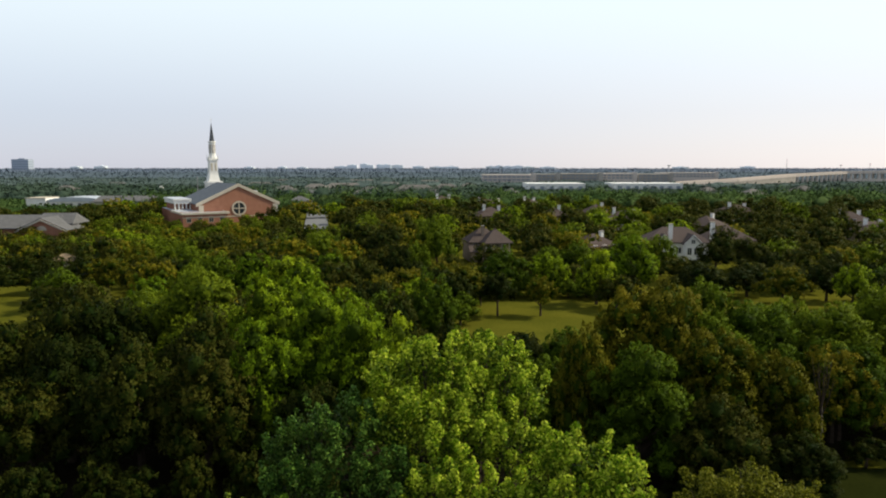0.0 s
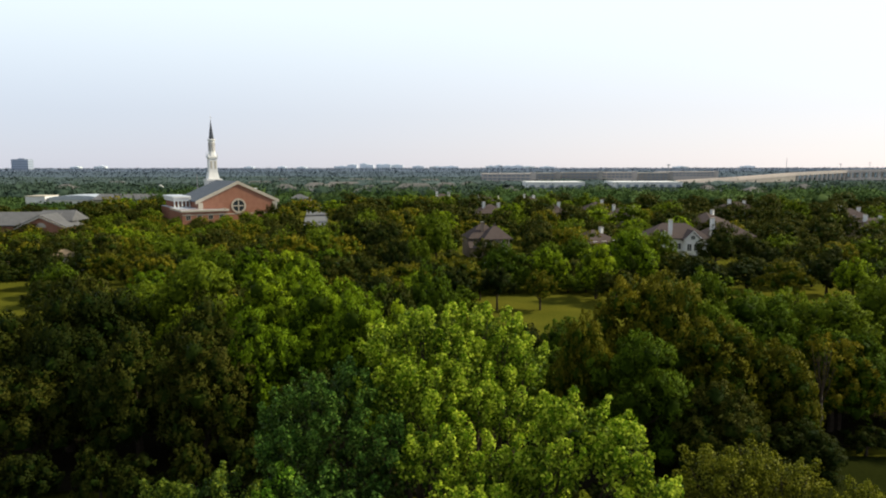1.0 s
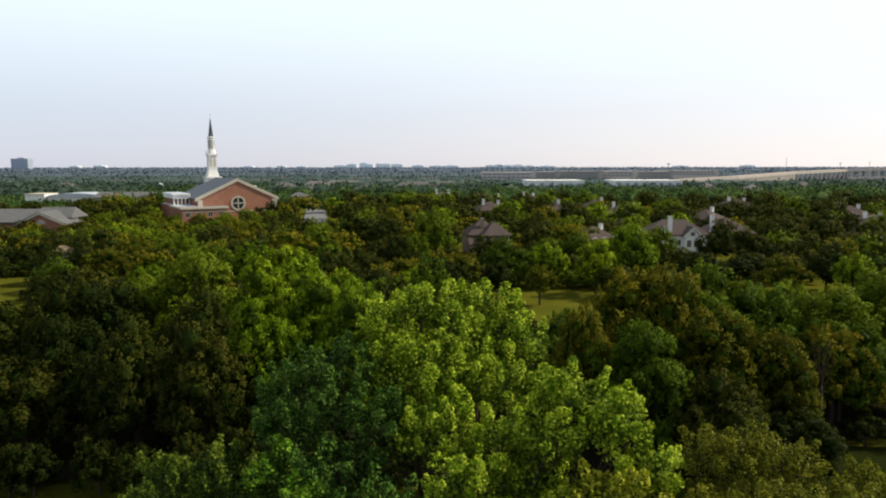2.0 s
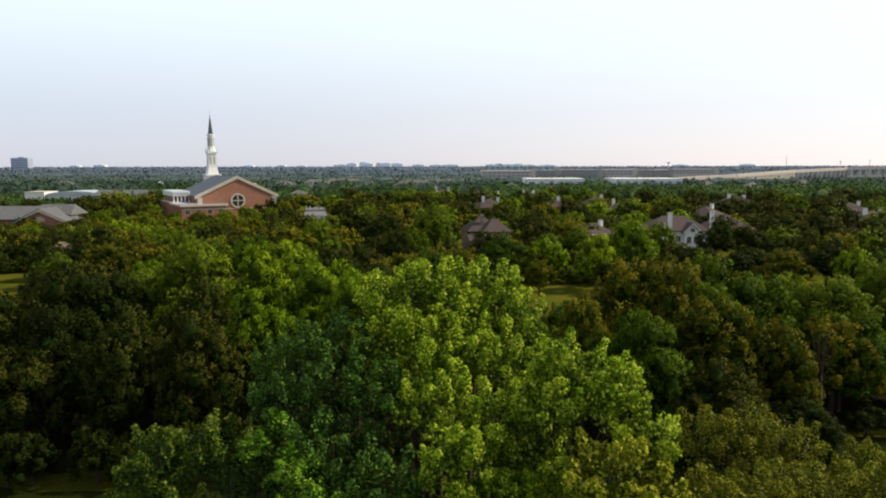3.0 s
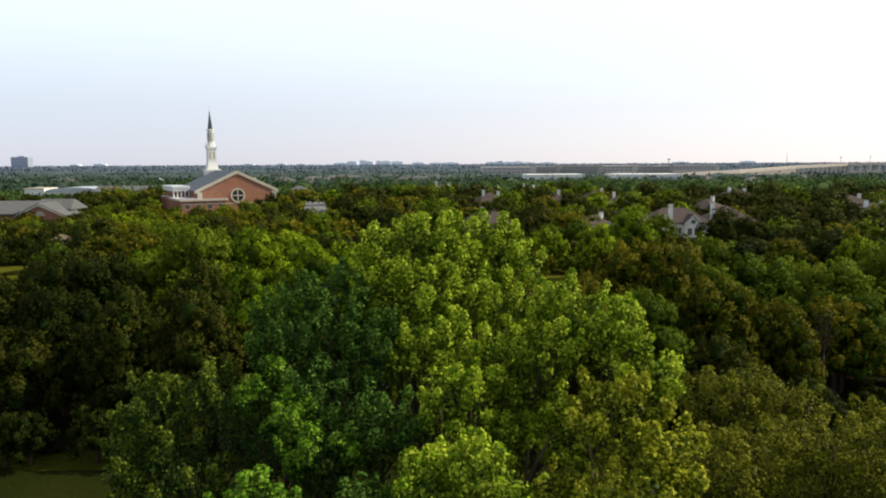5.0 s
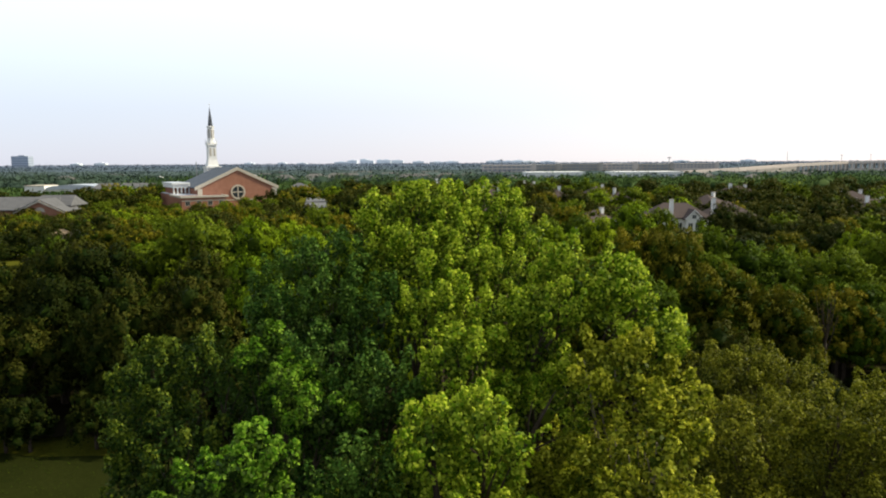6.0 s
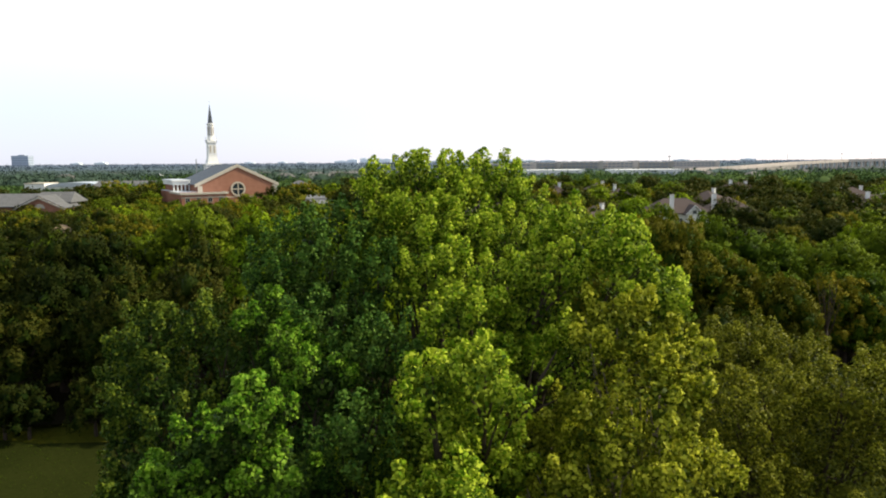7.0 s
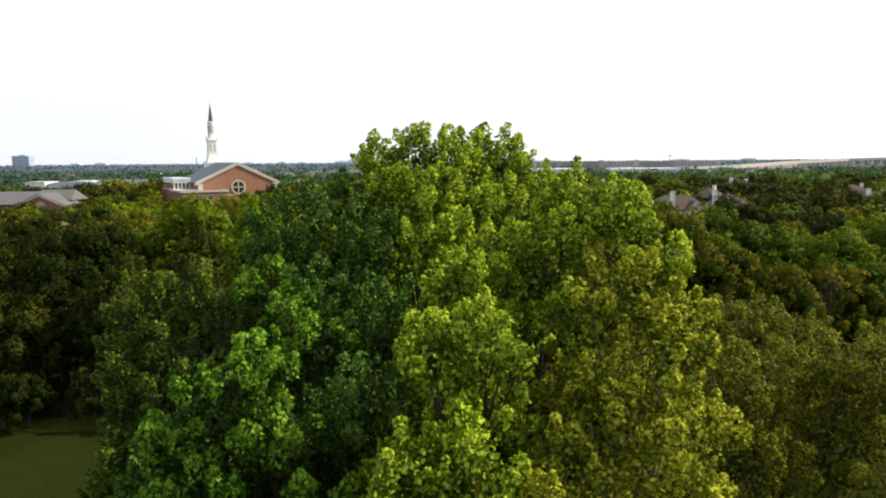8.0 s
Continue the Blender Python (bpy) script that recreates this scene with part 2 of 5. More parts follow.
def box(bm, x0, x1, y0, y1, z0, z1):
    v = [bm.verts.new((x, y, z)) for z in (z0, z1) for x, y in ((x0, y0), (x1, y0), (x1, y1), (x0, y1))]
    for f in ((3, 2, 1, 0), (4, 5, 6, 7), (0, 1, 5, 4), (1, 2, 6, 5), (2, 3, 7, 6), (3, 0, 4, 7)):
        bm.faces.new([v[i] for i in f])


def boxed(*args):
    bm = bmesh.new()
    for a in args:
        box(bm, *a)
    return bm


def ring_stack(bm, rings, sides, cx=0, cy=0, turn=0.0):
    """A closed solid through regular polygons (z, radius), from the bottom up."""
    loops = []
    for z, r in rings:
        loops.append([bm.verts.new((cx + r * math.cos(turn + 2 * math.pi * i / sides), cy + r * math.sin(turn + 2 * math.pi * i / sides), z)) for i in range(sides)])
    for a, b in zip(loops, loops[1:]):
        for i in range(sides):
            bm.faces.new((a[i], a[(i + 1) % sides], b[(i + 1) % sides], b[i]))
    bm.faces.new(loops[0][::-1])
    bm.faces.new(loops[-1])


def tube(bm, pts, radii, sides=6):
    loops = []
    for i, p in enumerate(pts):
        p = Vector(p)
        d = (Vector(pts[min(i + 1, len(pts) - 1)]) - Vector(pts[max(i - 1, 0)])).normalized()
        u = d.orthogonal().normalized()
        v = d.cross(u)
        loops.append([bm.verts.new(p + (u * math.cos(2 * math.pi * k / sides) + v * math.sin(2 * math.pi * k / sides)) * radii[i]) for k in range(sides)])
    for a, b in zip(loops, loops[1:]):
        for k in range(sides):
            bm.faces.new((a[k], a[(k + 1) % sides], b[(k + 1) % sides], b[k]))
    bm.faces.new(loops[0][::-1])
    bm.faces.new(loops[-1])


def profile(bm, pts, y0, y1):
    """A solid: a polygon in x and z, drawn out from y0 to y1."""
    a = [bm.verts.new((x, y0, z)) for x, z in pts]
    b = [bm.verts.new((x, y1, z)) for x, z in pts]
    n = len(pts)
    bm.faces.new(a)
    bm.faces.new(b[::-1])
    for i in range(n):
        bm.faces.new((a[i], b[i], b[(i + 1) % n], a[(i + 1) % n]))


def ground_z(x, y):
    """Low park by the creek; the ground rises towards the houses and levels out."""
    k = min(max((y - 195.0) / 90.0, 0.0), 1.0)
    return 4.5 * k * k * (3 - 2 * k) - 2.5 * min(max((y - 420.0) / 400.0, 0.0), 1.0)


def unit(v):
    return v / np.maximum(np.linalg.norm(v, axis=1, keepdims=True), 1e-9)


def ico(level):
    bm = bmesh.new()
    bmesh.ops.create_icosphere(bm, subdivisions=level, radius=1.0)
    bm.verts.ensure_lookup_table()
    v = np.array([x.co[:] for x in bm.verts])
    f = np.array([[x.index for x in y.verts] for y in bm.faces])
    bm.free()
    return v, f


ICO = {1: ico(1), 2: ico(2)}


def leaf_mesh(name, pos, nrm, size, rng, material, wide=0.75, upright=0.0, bodies=(), level=1, inside=None, tips=None, soft=0.6, corners=4, level_top=0.0):
    """Leaves or sprays (three or four corners each) over the uneven twiggy masses that carry them; upright ones point up and outwards.
    Where nrm holds six numbers the last three give the way the clump swells, and the leaves' shading leans towards it."""
    n = len(pos)
    swell = unit(nrm[:, 3:]) if nrm.shape[1] == 6 else unit(nrm)
    nrm = unit(nrm[:, :3])
    t = rng.normal(size=(n, 3)) * (1 - 0.55 * upright) + (np.array([0, 0, 1.0]) + nrm * 0.7) * upright
    b = unit(np.cross(nrm + rng.normal(size=(n, 3)) * 0.25, t))
    t = unit(t)
    nrm = np.cross(t, b)
    turned = (nrm * swell).sum(axis=1) < 0
    b[turned] *= -1
    nrm[turned] *= -1
    s = np.asarray(size).reshape(-1, 1) * 0.5
    droop = nrm * s * rng.uniform(-0.1, 0.3, (n, 1))
    ends = [pos - t * s, pos - b * s * wide + droop, pos + t * s, pos + b * s * wide + droop]
    if corners == 3:
        ends = [pos - t * s * 0.8 - b * s * wide, pos + t * s * 1.2 + droop, pos - t * s * 0.8 + b * s * wide]
    co = [np.stack(ends, axis=1).reshape(-1, 3)]
    face = unit(swell * soft + nrm * (1 - soft))
    shade = [np.repeat(face, corners, axis=0)]
    idx, starts = [np.arange(corners * n)], [np.arange(0, corners * n, corners)]
    if len(bodies):
        c, r = bodies
        bv, bf = ICO[level]
        k = len(c)
        lump = rng.uniform(0.6, 1.25, (k, len(bv), 1))
        co.append((c[:, None, :] + bv[None] * lump * r[:, None, :]).reshape(-1, 3))
        shade.append(unit((np.tile(bv, (k, 1)) + rng.normal(size=(k * len(bv), 3)) * 0.5) * (1 - level_top) + np.array([0, 0, level_top])))
        f = (bf[None] + (np.arange(k) * len(bv))[:, None, None]).reshape(-1) + corners * n
        idx.append(f)
        starts.append(np.arange(0, len(f), 3) + corners * n)
    co, idx, starts = np.concatenate(co), np.concatenate(idx), np.concatenate(starts)
    me = bpy.data.meshes.new(name)
    me.vertices.add(len(co))
    me.vertices.foreach_set("co", co.astype(np.float32).ravel())
    me.loops.add(len(idx))
    me.loops.foreach_set("vertex_index", idx.astype(np.int32))
    me.polygons.add(len(starts))
    me.polygons.foreach_set("loop_start", starts.astype(np.int32))
    me.materials.append(material)
    # all but the tips take the darker leaves, imitating shade within the crown
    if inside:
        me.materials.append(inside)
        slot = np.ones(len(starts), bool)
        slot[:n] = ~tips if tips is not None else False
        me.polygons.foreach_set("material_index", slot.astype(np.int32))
    me.update(calc_edges=True)
    ways = me.attributes.new("custom_normal", "FLOAT_VECTOR", "POINT")
    ways.data.foreach_set("vector", np.concatenate(shade).astype(np.float32).ravel())
    me.update()
    return me


def sphere_dirs(n, rng, low=-0.5):
    d = unit(rng.normal(size=(int(n * 2.5) + 20, 3)))
    return d[d[:, 2] > low][:n]


def crown_points(lobes, count, rng, size, low=-0.05, knot=None, stretch=1.3, sub=9, grain=0.38, up=0.45, core=0.56, loose=0.0, fill=0.35, knots_per=3.0, tip=0.18):
    """Leaf places over billowing lobes: each lobe carries knots of twigs, each knot its leaves. Also gives the knots and lobes themselves."""
    lobes = np.asarray(lobes, float)
    knots = []
    for cx, cy, cz, r in lobes:
        d = sphere_dirs(sub if knot is None else int(knots_per * r * r + 4), rng, low)
        rr = (r * grain if knot is None else knot) * rng.uniform(0.6, 1.4, len(d))
        knots.append(np.column_stack([np.array([cx, cy, cz]) + d * (r * rng.uniform(0.7, 1.05, len(d)))[:, None], rr, d]))
    knots = np.concatenate(knots)
    deep = np.zeros(len(knots), bool)
    for cx, cy, cz, r in lobes:
        deep |= np.linalg.norm(knots[:, :3] - (cx, cy, cz), axis=1) < r * 0.6
    knots = knots[~deep]
    w = knots[:, 3] ** 2
    pick = rng.choice(len(knots), count, p=w / w.sum())
    k = knots[pick]
    d = unit(rng.normal(size=(count, 3)) + k[:, 4:7] * 0.6 + np.array([0, 0, up]))
    long = np.array([1, 1, stretch])
    pos = k[:, :3] + d * (k[:, 3] * rng.uniform(0.8 - loose * 0.4, 1.15 + loose, count))[:, None] * long
    nrm = np.hstack([d + rng.normal(size=(count, 3)) * 0.45 + np.array([0, 0, 0.15]), unit(d) * 0.4 + k[:, 4:7] * 0.9])
    s = size * rng.uniform(0.65, 1.3, count)
    more = int(count * fill)
    li = rng.choice(len(lobes), more, p=lobes[:, 3] ** 2 / (lobes[:, 3] ** 2).sum())
    e = unit(rng.normal(size=(more, 3)) + np.array([0, 0, 0.35]))
    pos = np.concatenate([pos, lobes[li, :3] + e * (lobes[li, 3] * rng.uniform(0.52, 0.8, more))[:, None]])
    nrm = np.concatenate([nrm, np.hstack([e + rng.normal(size=(more, 3)) * 0.35, e])])
    s = np.concatenate([s, size * rng.uniform(0.8, 1.5, more)])
    bodies = (lobes[:, :3], lobes[:, 3:4] * core * np.ones(3))
    # upward and outward leaves get the paler colour, as if lit
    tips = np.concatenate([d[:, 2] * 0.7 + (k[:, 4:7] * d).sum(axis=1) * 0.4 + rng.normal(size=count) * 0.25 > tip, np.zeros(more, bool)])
    return pos, nrm, s, bodies, tips


def shoot_points(lobes, count, rng, size, length=(0.55, 1.05), girth=(0.17, 0.31), density=9.0, fill=0.25, core=0.5, tip=0.42, lean=0.55):
    """Leaf places on upright leafy shoots that stand out of each lobe, with shaded gaps between them."""
    lobes = np.asarray(lobes, float)
    rows = []
    for cx, cy, cz, r in lobes:
        d = sphere_dirs(int(density * r * r + 4), rng, -0.45)
        n = len(d)
        foot = np.array([cx, cy, cz]) + d * (r * rng.uniform(0.55, 0.95, n))[:, None]
        axis = unit(d * lean + np.array([0, 0, 1.0]) + rng.normal(size=(n, 3)) * 0.16)
        rows.append(np.column_stack([foot, axis, rng.uniform(*length, n) * (0.65 + 0.3 * r), rng.uniform(*girth, n), d]))
    sh = np.concatenate(rows)
    mid = sh[:, :3] + sh[:, 3:6] * sh[:, 6:7] * 0.5
    deep = np.zeros(len(sh), bool)
    for cx, cy, cz, r in lobes:
        deep |= np.linalg.norm(mid - (cx, cy, cz), axis=1) < r * 0.72
    sh = sh[~deep]
    w = sh[:, 6] * sh[:, 7]
    k = sh[rng.choice(len(sh), count, p=w / w.sum())]
    s = rng.uniform(0, 1, count) ** 0.85
    e = rng.normal(size=(count, 3))
    e = unit(e - k[:, 3:6] * (e * k[:, 3:6]).sum(axis=1, keepdims=True))
    wide = np.sin(np.pi * (0.16 + 0.80 * s)) ** 0.6 * rng.uniform(0.6, 1.12, count)
    wave = 1 + 0.3 * np.sin(s * 9 + k[:, 0] * 7)
    pos = k[:, :3] + k[:, 3:6] * (k[:, 6] * s)[:, None] + e * (k[:, 7] * wide * wave)[:, None]
    out = e + k[:, 3:6] * (0.15 + 0.9 * s)[:, None]
    nrm = np.hstack([out + rng.normal(size=(count, 3)) * 0.5, out * 0.6 + k[:, 8:11] * 0.9])
    sz = size * rng.uniform(0.65, 1.3, count)
    more = int(count * fill)
    li = rng.choice(len(lobes), more, p=lobes[:, 3] ** 2 / (lobes[:, 3] ** 2).sum())
    f = unit(rng.normal(size=(more, 3)) + np.array([0, 0, 0.3]))
    pos = np.concatenate([pos, lobes[li, :3] + f * (lobes[li, 3] * rng.uniform(0.5, 0.9, more))[:, None]])
    nrm = np.concatenate([nrm, np.hstack([f + rng.normal(size=(more, 3)) * 0.35, f])])
    sz = np.concatenate([sz, size * rng.uniform(0.8, 1.5, more)])
    # shoot ends get the paler colour, as if lit; fill leaves the dark one
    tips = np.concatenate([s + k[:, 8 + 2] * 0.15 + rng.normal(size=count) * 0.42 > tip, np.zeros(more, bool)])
    return pos, nrm, sz, (lobes[:, :3], lobes[:, 3:4] * core * np.ones(3)), tips


def dome_lobes(rng, n, R, z0, z1, ragged=0.18):
    """Lobes over a dome that spans z0 to z1 with radius R."""
    out = []
    h = z1 - z0
    for i in range(n):
        a = i * 2.39996 + rng.uniform(-0.4, 0.4)
        q = (i + 0.5) / n
        c = 1.0 - 1.25 * q
        s = math.sqrt(max(0.0, 1 - min(1, abs(c)) ** 2))
        r = R * rng.uniform(0.24, 0.40)
        k = 1.0 + rng.uniform(-ragged, ragged)
        out.append((math.cos(a) * s * (R - r * 0.75) * k, math.sin(a) * s * (R - r * 0.75) * k, z0 + h * 0.36 + c * (h * 0.64 - r * 0.8) * k, r))
    out.append((0, 0, z0 + h * 0.42, R * 0.5))
    return out


def trunk_mesh(rng, lobes, height, radius, material, sides=7, limbs=6, name="trunk"):
    bm = bmesh.new()
    fork = height * 0.3
    tube(bm, [(0, 0, -0.3), (0.05 * radius, 0, fork * 0.5), (0, 0.1 * radius, fork), (0.3 * radius, 0, height * 0.62)],
         [radius * 1.3, radius, radius * 0.85, radius * 0.3], sides)
    order = sorted(range(len(lobes)), key=lambda i: -lobes[i][3])[:limbs]
    for i in order:
        x, y, z, r = lobes[i]
        a = Vector((0, 0, fork * rng.uniform(0.8, 1.25)))
        e = Vector((x, y, z + 0.3 * r))
        mid = a.lerp(e, 0.5) + Vector((0, 0, -0.08 * (e - a).length))
        tube(bm, [a, mid, e], [radius * 0.5, radius * 0.3, radius * 0.1], max(4, sides - 2))
    return mesh_of(bm, name, material)


def tree(name, m, trunk_me, crown_me, label, category="tree", group=""):
    ob = thing(name, m, label, category, group)
    part("trunk", trunk_me, None, ob)
    part("crown", crown_me, None, ob)
    return ob


def make_variant(seed, leaves, size, lit, unlit, R=1.0, z0=0.25, n=16, bark=BARK, sub=9, grain=0.38, trunk=0.035, limbs=6, sides=6, ragged=0.18, fill=0.35):
    """Meshes of one tree of height 1 and crown radius R (as a share of the height): paler new leaves at the tips, older
    ones within darkened as painted shade.
    """
    rng = np.random.default_rng(seed)
    lobes = dome_lobes(rng, n, R, z0, 1.0, ragged)
    p, nv, s, bodies, tips = crown_points(lobes, leaves, rng, size, low=-0.4, sub=sub, grain=grain, core=0.58, fill=fill, stretch=1.5, tip=0.1, up=0.7)
    me = leaf_mesh("crown", p, nv, s, rng, lit, 0.55, 0.4, bodies, 1, unlit, tips, 0.74, 3)
    return trunk_mesh(rng, lobes, 1.0, trunk, bark, sides, limbs), me, (p, nv, s, bodies, tips)


# ---- ground ----
def ground():
    bm = bmesh.new()
    xs = [-4900, -2500, -1200, -600] + list(range(-300, 301, 12)) + [600, 1200, 2500, 4900]
    ys = [-600, -200] + list(range(-60, 421, 12)) + [600, 1000, 2000, 3500, 4900]
    g = [[bm.verts.new((x, y, ground_z(x, y) + (0.18 * noise.noise((x * 0.05, y * 0.05, 0)) if -300 <= x <= 300 else 0))) for x in xs] for y in ys]
    for j in range(len(ys) - 1):
        for i in range(len(xs) - 1):
            bm.faces.new((g[j][i], g[j][i + 1], g[j + 1][i + 1], g[j + 1][i]))
    ob = new("ground", mesh_of(bm, "ground", GRASS))
    for f in ob.data.polygons:
        f.use_smooth = True
    tagged(ob, "dry late-summer grass, open lawn between the woods", "ground", kind="structure")


ground()


def shade_meadow():
    """The grass strip under the near trees, its colour darkened for shade, its far edge wandering along the foot of the
    woods.
    """
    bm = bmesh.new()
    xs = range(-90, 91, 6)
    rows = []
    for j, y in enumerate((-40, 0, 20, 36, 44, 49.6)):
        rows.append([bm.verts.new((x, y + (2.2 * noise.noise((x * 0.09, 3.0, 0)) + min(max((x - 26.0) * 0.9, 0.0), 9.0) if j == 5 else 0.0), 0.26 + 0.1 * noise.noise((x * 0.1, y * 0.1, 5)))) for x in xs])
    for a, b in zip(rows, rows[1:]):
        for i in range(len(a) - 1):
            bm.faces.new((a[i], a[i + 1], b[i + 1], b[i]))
    tagged(new("meadow", mesh_of(bm, "meadow", SHADE_GRASS)), "grass and bare soil under the trees, coloured dark in place of shade", "ground", kind="structure")


shade_meadow()


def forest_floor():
    """A near-black ground sheet that paints the shade under the near woods."""
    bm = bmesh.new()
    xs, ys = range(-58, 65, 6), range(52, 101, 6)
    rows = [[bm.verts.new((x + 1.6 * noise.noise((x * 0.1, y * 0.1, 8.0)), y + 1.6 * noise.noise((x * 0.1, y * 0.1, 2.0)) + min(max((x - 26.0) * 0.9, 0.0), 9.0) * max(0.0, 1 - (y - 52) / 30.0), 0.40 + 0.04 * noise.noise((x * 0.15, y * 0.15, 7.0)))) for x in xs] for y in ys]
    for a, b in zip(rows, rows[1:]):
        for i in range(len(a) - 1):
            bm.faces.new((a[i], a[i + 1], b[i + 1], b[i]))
    tagged(new("forest_floor", mesh_of(bm, "forest_floor", SHADE_FLOOR)), "dark ground sheet standing in for the shade under dense woods", "ground", kind="structure")


# colour kept almost black to imitate deep shade on the ground
SHADE_FLOOR = surface("shade_floor", (0.010, 0.009, 0.005), (0.026, 0.022, 0.012), 0.2, 0.95, 0.6, 30)
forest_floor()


# ---- the cottonwoods in front ----
def big_tree(name, base, lobes, label, material, unlit, leaves, leaf, seed, radius, bark, holes=(), **shape):
    rng = np.random.default_rng(seed)
    rel = [(x - base[0], y - base[1], z - base[2], r) for x, y, z, r in lobes]
    ob = thing(name, pose(*base), label, "tree")
    p, n, s, bodies, tips = shoot_points(rel, leaves, rng, leaf, **shape)
    for x, y, z, r in holes:      # gaps where the crown is open down to the limbs
        keep = np.linalg.norm(p - (x - base[0], y - base[1], z - base[2]), axis=1) > r * rng.uniform(0.8, 1.25, len(p))
        p, n, s, tips = p[keep], n[keep], s[keep], tips[keep]
    part("crown", leaf_mesh("crown", p, n, s, rng, material, 0.75, 0.35, bodies, 1, unlit, tips, 0.3), material, ob)
    bm = bmesh.new()
    H = max(l[2] for l in rel)
    tube(bm, [(0, 0, -0.4), (0.1, 0, H * 0.15), (0.0, 0.2, H * 0.32), (0.3, 0.1, H * 0.55)], [radius * 1.35, radius, radius * 0.85, radius * 0.5], 12)
    part("trunk", bm, bark, ob)
    for x, y, z, r in rel:
        a0 = Vector((0.1, 0.1, H * (0.28 + 0.22 * rng.random())))
        e = Vector((x, y, z + 0.45 * r))
        mid = a0.lerp(e, 0.5) + Vector((rng.uniform(-0.4, 0.4), rng.uniform(-0.4, 0.4), -0.12 * (e - a0).length))
        bm = bmesh.new()
        k = radius * (0.24 + 0.08 * r)
        tube(bm, [a0, a0.lerp(mid, 0.5) + Vector((0, 0, -0.1)), mid, mid.lerp(e, 0.5) + Vector((0.1, 0, 0.1)), e], [k, k * 0.8, k * 0.6, k * 0.36, 0.02], 7)
        for q in range(4):
            d = Vector(sphere_dirs(1, rng, 0.0)[0]) * r * 0.85
            s0 = mid.lerp(e, 0.35 + 0.15 * q)
            tube(bm, [s0, s0.lerp(Vector((x, y, z)) + d, 0.5) + Vector((0, 0, 0.1)), Vector((x, y, z)) + d], [k * 0.3, k * 0.2, 0.012], 5)
        part("limb", bm, bark, ob)
    return ob


crown_top = [(-1.9, 23.6, 19.65, 0.9), (-0.75, 24.2, 19.95, 0.95), (0.2, 24.4, 19.8, 1.0), (1.6, 24.6, 19.75, 1.1), (2.3, 24.2, 19.65, 0.9), (3.0, 23.6, 19.0, 0.9),
             (-1.6, 22.4, 18.1, 1.1), (-0.3, 22.0, 18.3, 1.1), (1.0, 22.2, 18.2, 1.1), (2.2, 22.0, 17.8, 1.1), (0.0, 20.2, 17.2, 1.2), (1.5, 19.6, 16.6, 1.2),
             (0.6, 17.8, 16.3, 1.1), (1.5, 17.6, 15.2, 1.0), (2.5, 19.4, 15.8, 1.1), (2.8, 19.0, 16.4, 0.9), (3.0, 18.0, 15.0, 1.1), (0.8, 23.2, 18.9, 1.0), (-1.2, 23.2, 18.7, 0.9), (1.1, 14.2, 15.9, 0.95), (-0.1, 13.9, 15.8, 0.8), (0.4, 15.6, 15.0, 1.1)]
crown_right = [(4.0, 19.4, 18.3, 1.1), (5.1, 18.4, 17.9, 1.0), (5.7, 17.6, 17.1, 0.9), (3.2, 18.8, 17.4, 1.0), (0.6, 12.6, 13.8, 1.0), (-0.5, 12.5, 13.8, 0.9)]
crown_low = [(-0.6, 14.0, 11.2, 1.8), (0.8, 15.6, 13.4, 1.4), (0.0, 16.5, 12.4, 2.4), (0.0, 18.5, 9.6, 3.0)]
gap = [(2.3, 14.2, 15.75, 0.5), (2.45, 15.5, 15.35, 0.55), (2.6, 17.0, 14.95, 0.65), (2.75, 18.5, 14.5, 0.7)]
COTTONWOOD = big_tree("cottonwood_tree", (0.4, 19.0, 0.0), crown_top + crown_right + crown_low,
         "tall full green cottonwood with glossy fluttering leaves", LEAF_COTTON, LEAF_COTTON_UNLIT, 108000, 0.112, 5, 0.5, BARK, gap, length=(0.5, 1.0), density=13.0, girth=(0.14, 0.27), fill=0.3, core=0.22, tip=0.5)
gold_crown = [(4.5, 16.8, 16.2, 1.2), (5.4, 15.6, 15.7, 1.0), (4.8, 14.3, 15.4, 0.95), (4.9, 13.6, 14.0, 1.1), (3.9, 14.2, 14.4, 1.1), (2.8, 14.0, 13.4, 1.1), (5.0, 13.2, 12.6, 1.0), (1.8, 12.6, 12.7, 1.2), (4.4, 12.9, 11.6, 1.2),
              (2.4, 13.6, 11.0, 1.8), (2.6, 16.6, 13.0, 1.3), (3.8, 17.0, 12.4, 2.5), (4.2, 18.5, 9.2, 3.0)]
big_tree("cottonwood_tree", (3.6, 16.0, 0.0), gold_crown, "yellowish olive-green cottonwood leaning into a taller one", LEAF_GOLD, LEAF_GOLD_UNLIT, 70000, 0.108, 25, 0.36, BARK_PALE, gap, length=(0.45, 0.85), density=13.0, girth=(0.14, 0.27), fill=0.3, core=0.22, tip=0.46)
# The dark cool colour paints the shaded left side of the big tree.
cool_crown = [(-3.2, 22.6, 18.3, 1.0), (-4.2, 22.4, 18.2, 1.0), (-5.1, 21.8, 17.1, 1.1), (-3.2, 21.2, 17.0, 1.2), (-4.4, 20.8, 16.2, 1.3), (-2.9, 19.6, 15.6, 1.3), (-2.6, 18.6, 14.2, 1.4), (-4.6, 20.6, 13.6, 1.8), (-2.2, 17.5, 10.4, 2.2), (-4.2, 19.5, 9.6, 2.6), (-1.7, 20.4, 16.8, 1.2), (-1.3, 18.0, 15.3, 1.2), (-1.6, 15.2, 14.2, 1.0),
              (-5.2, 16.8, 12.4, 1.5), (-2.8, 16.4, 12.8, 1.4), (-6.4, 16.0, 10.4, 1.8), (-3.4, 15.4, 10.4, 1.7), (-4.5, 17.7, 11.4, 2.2)]
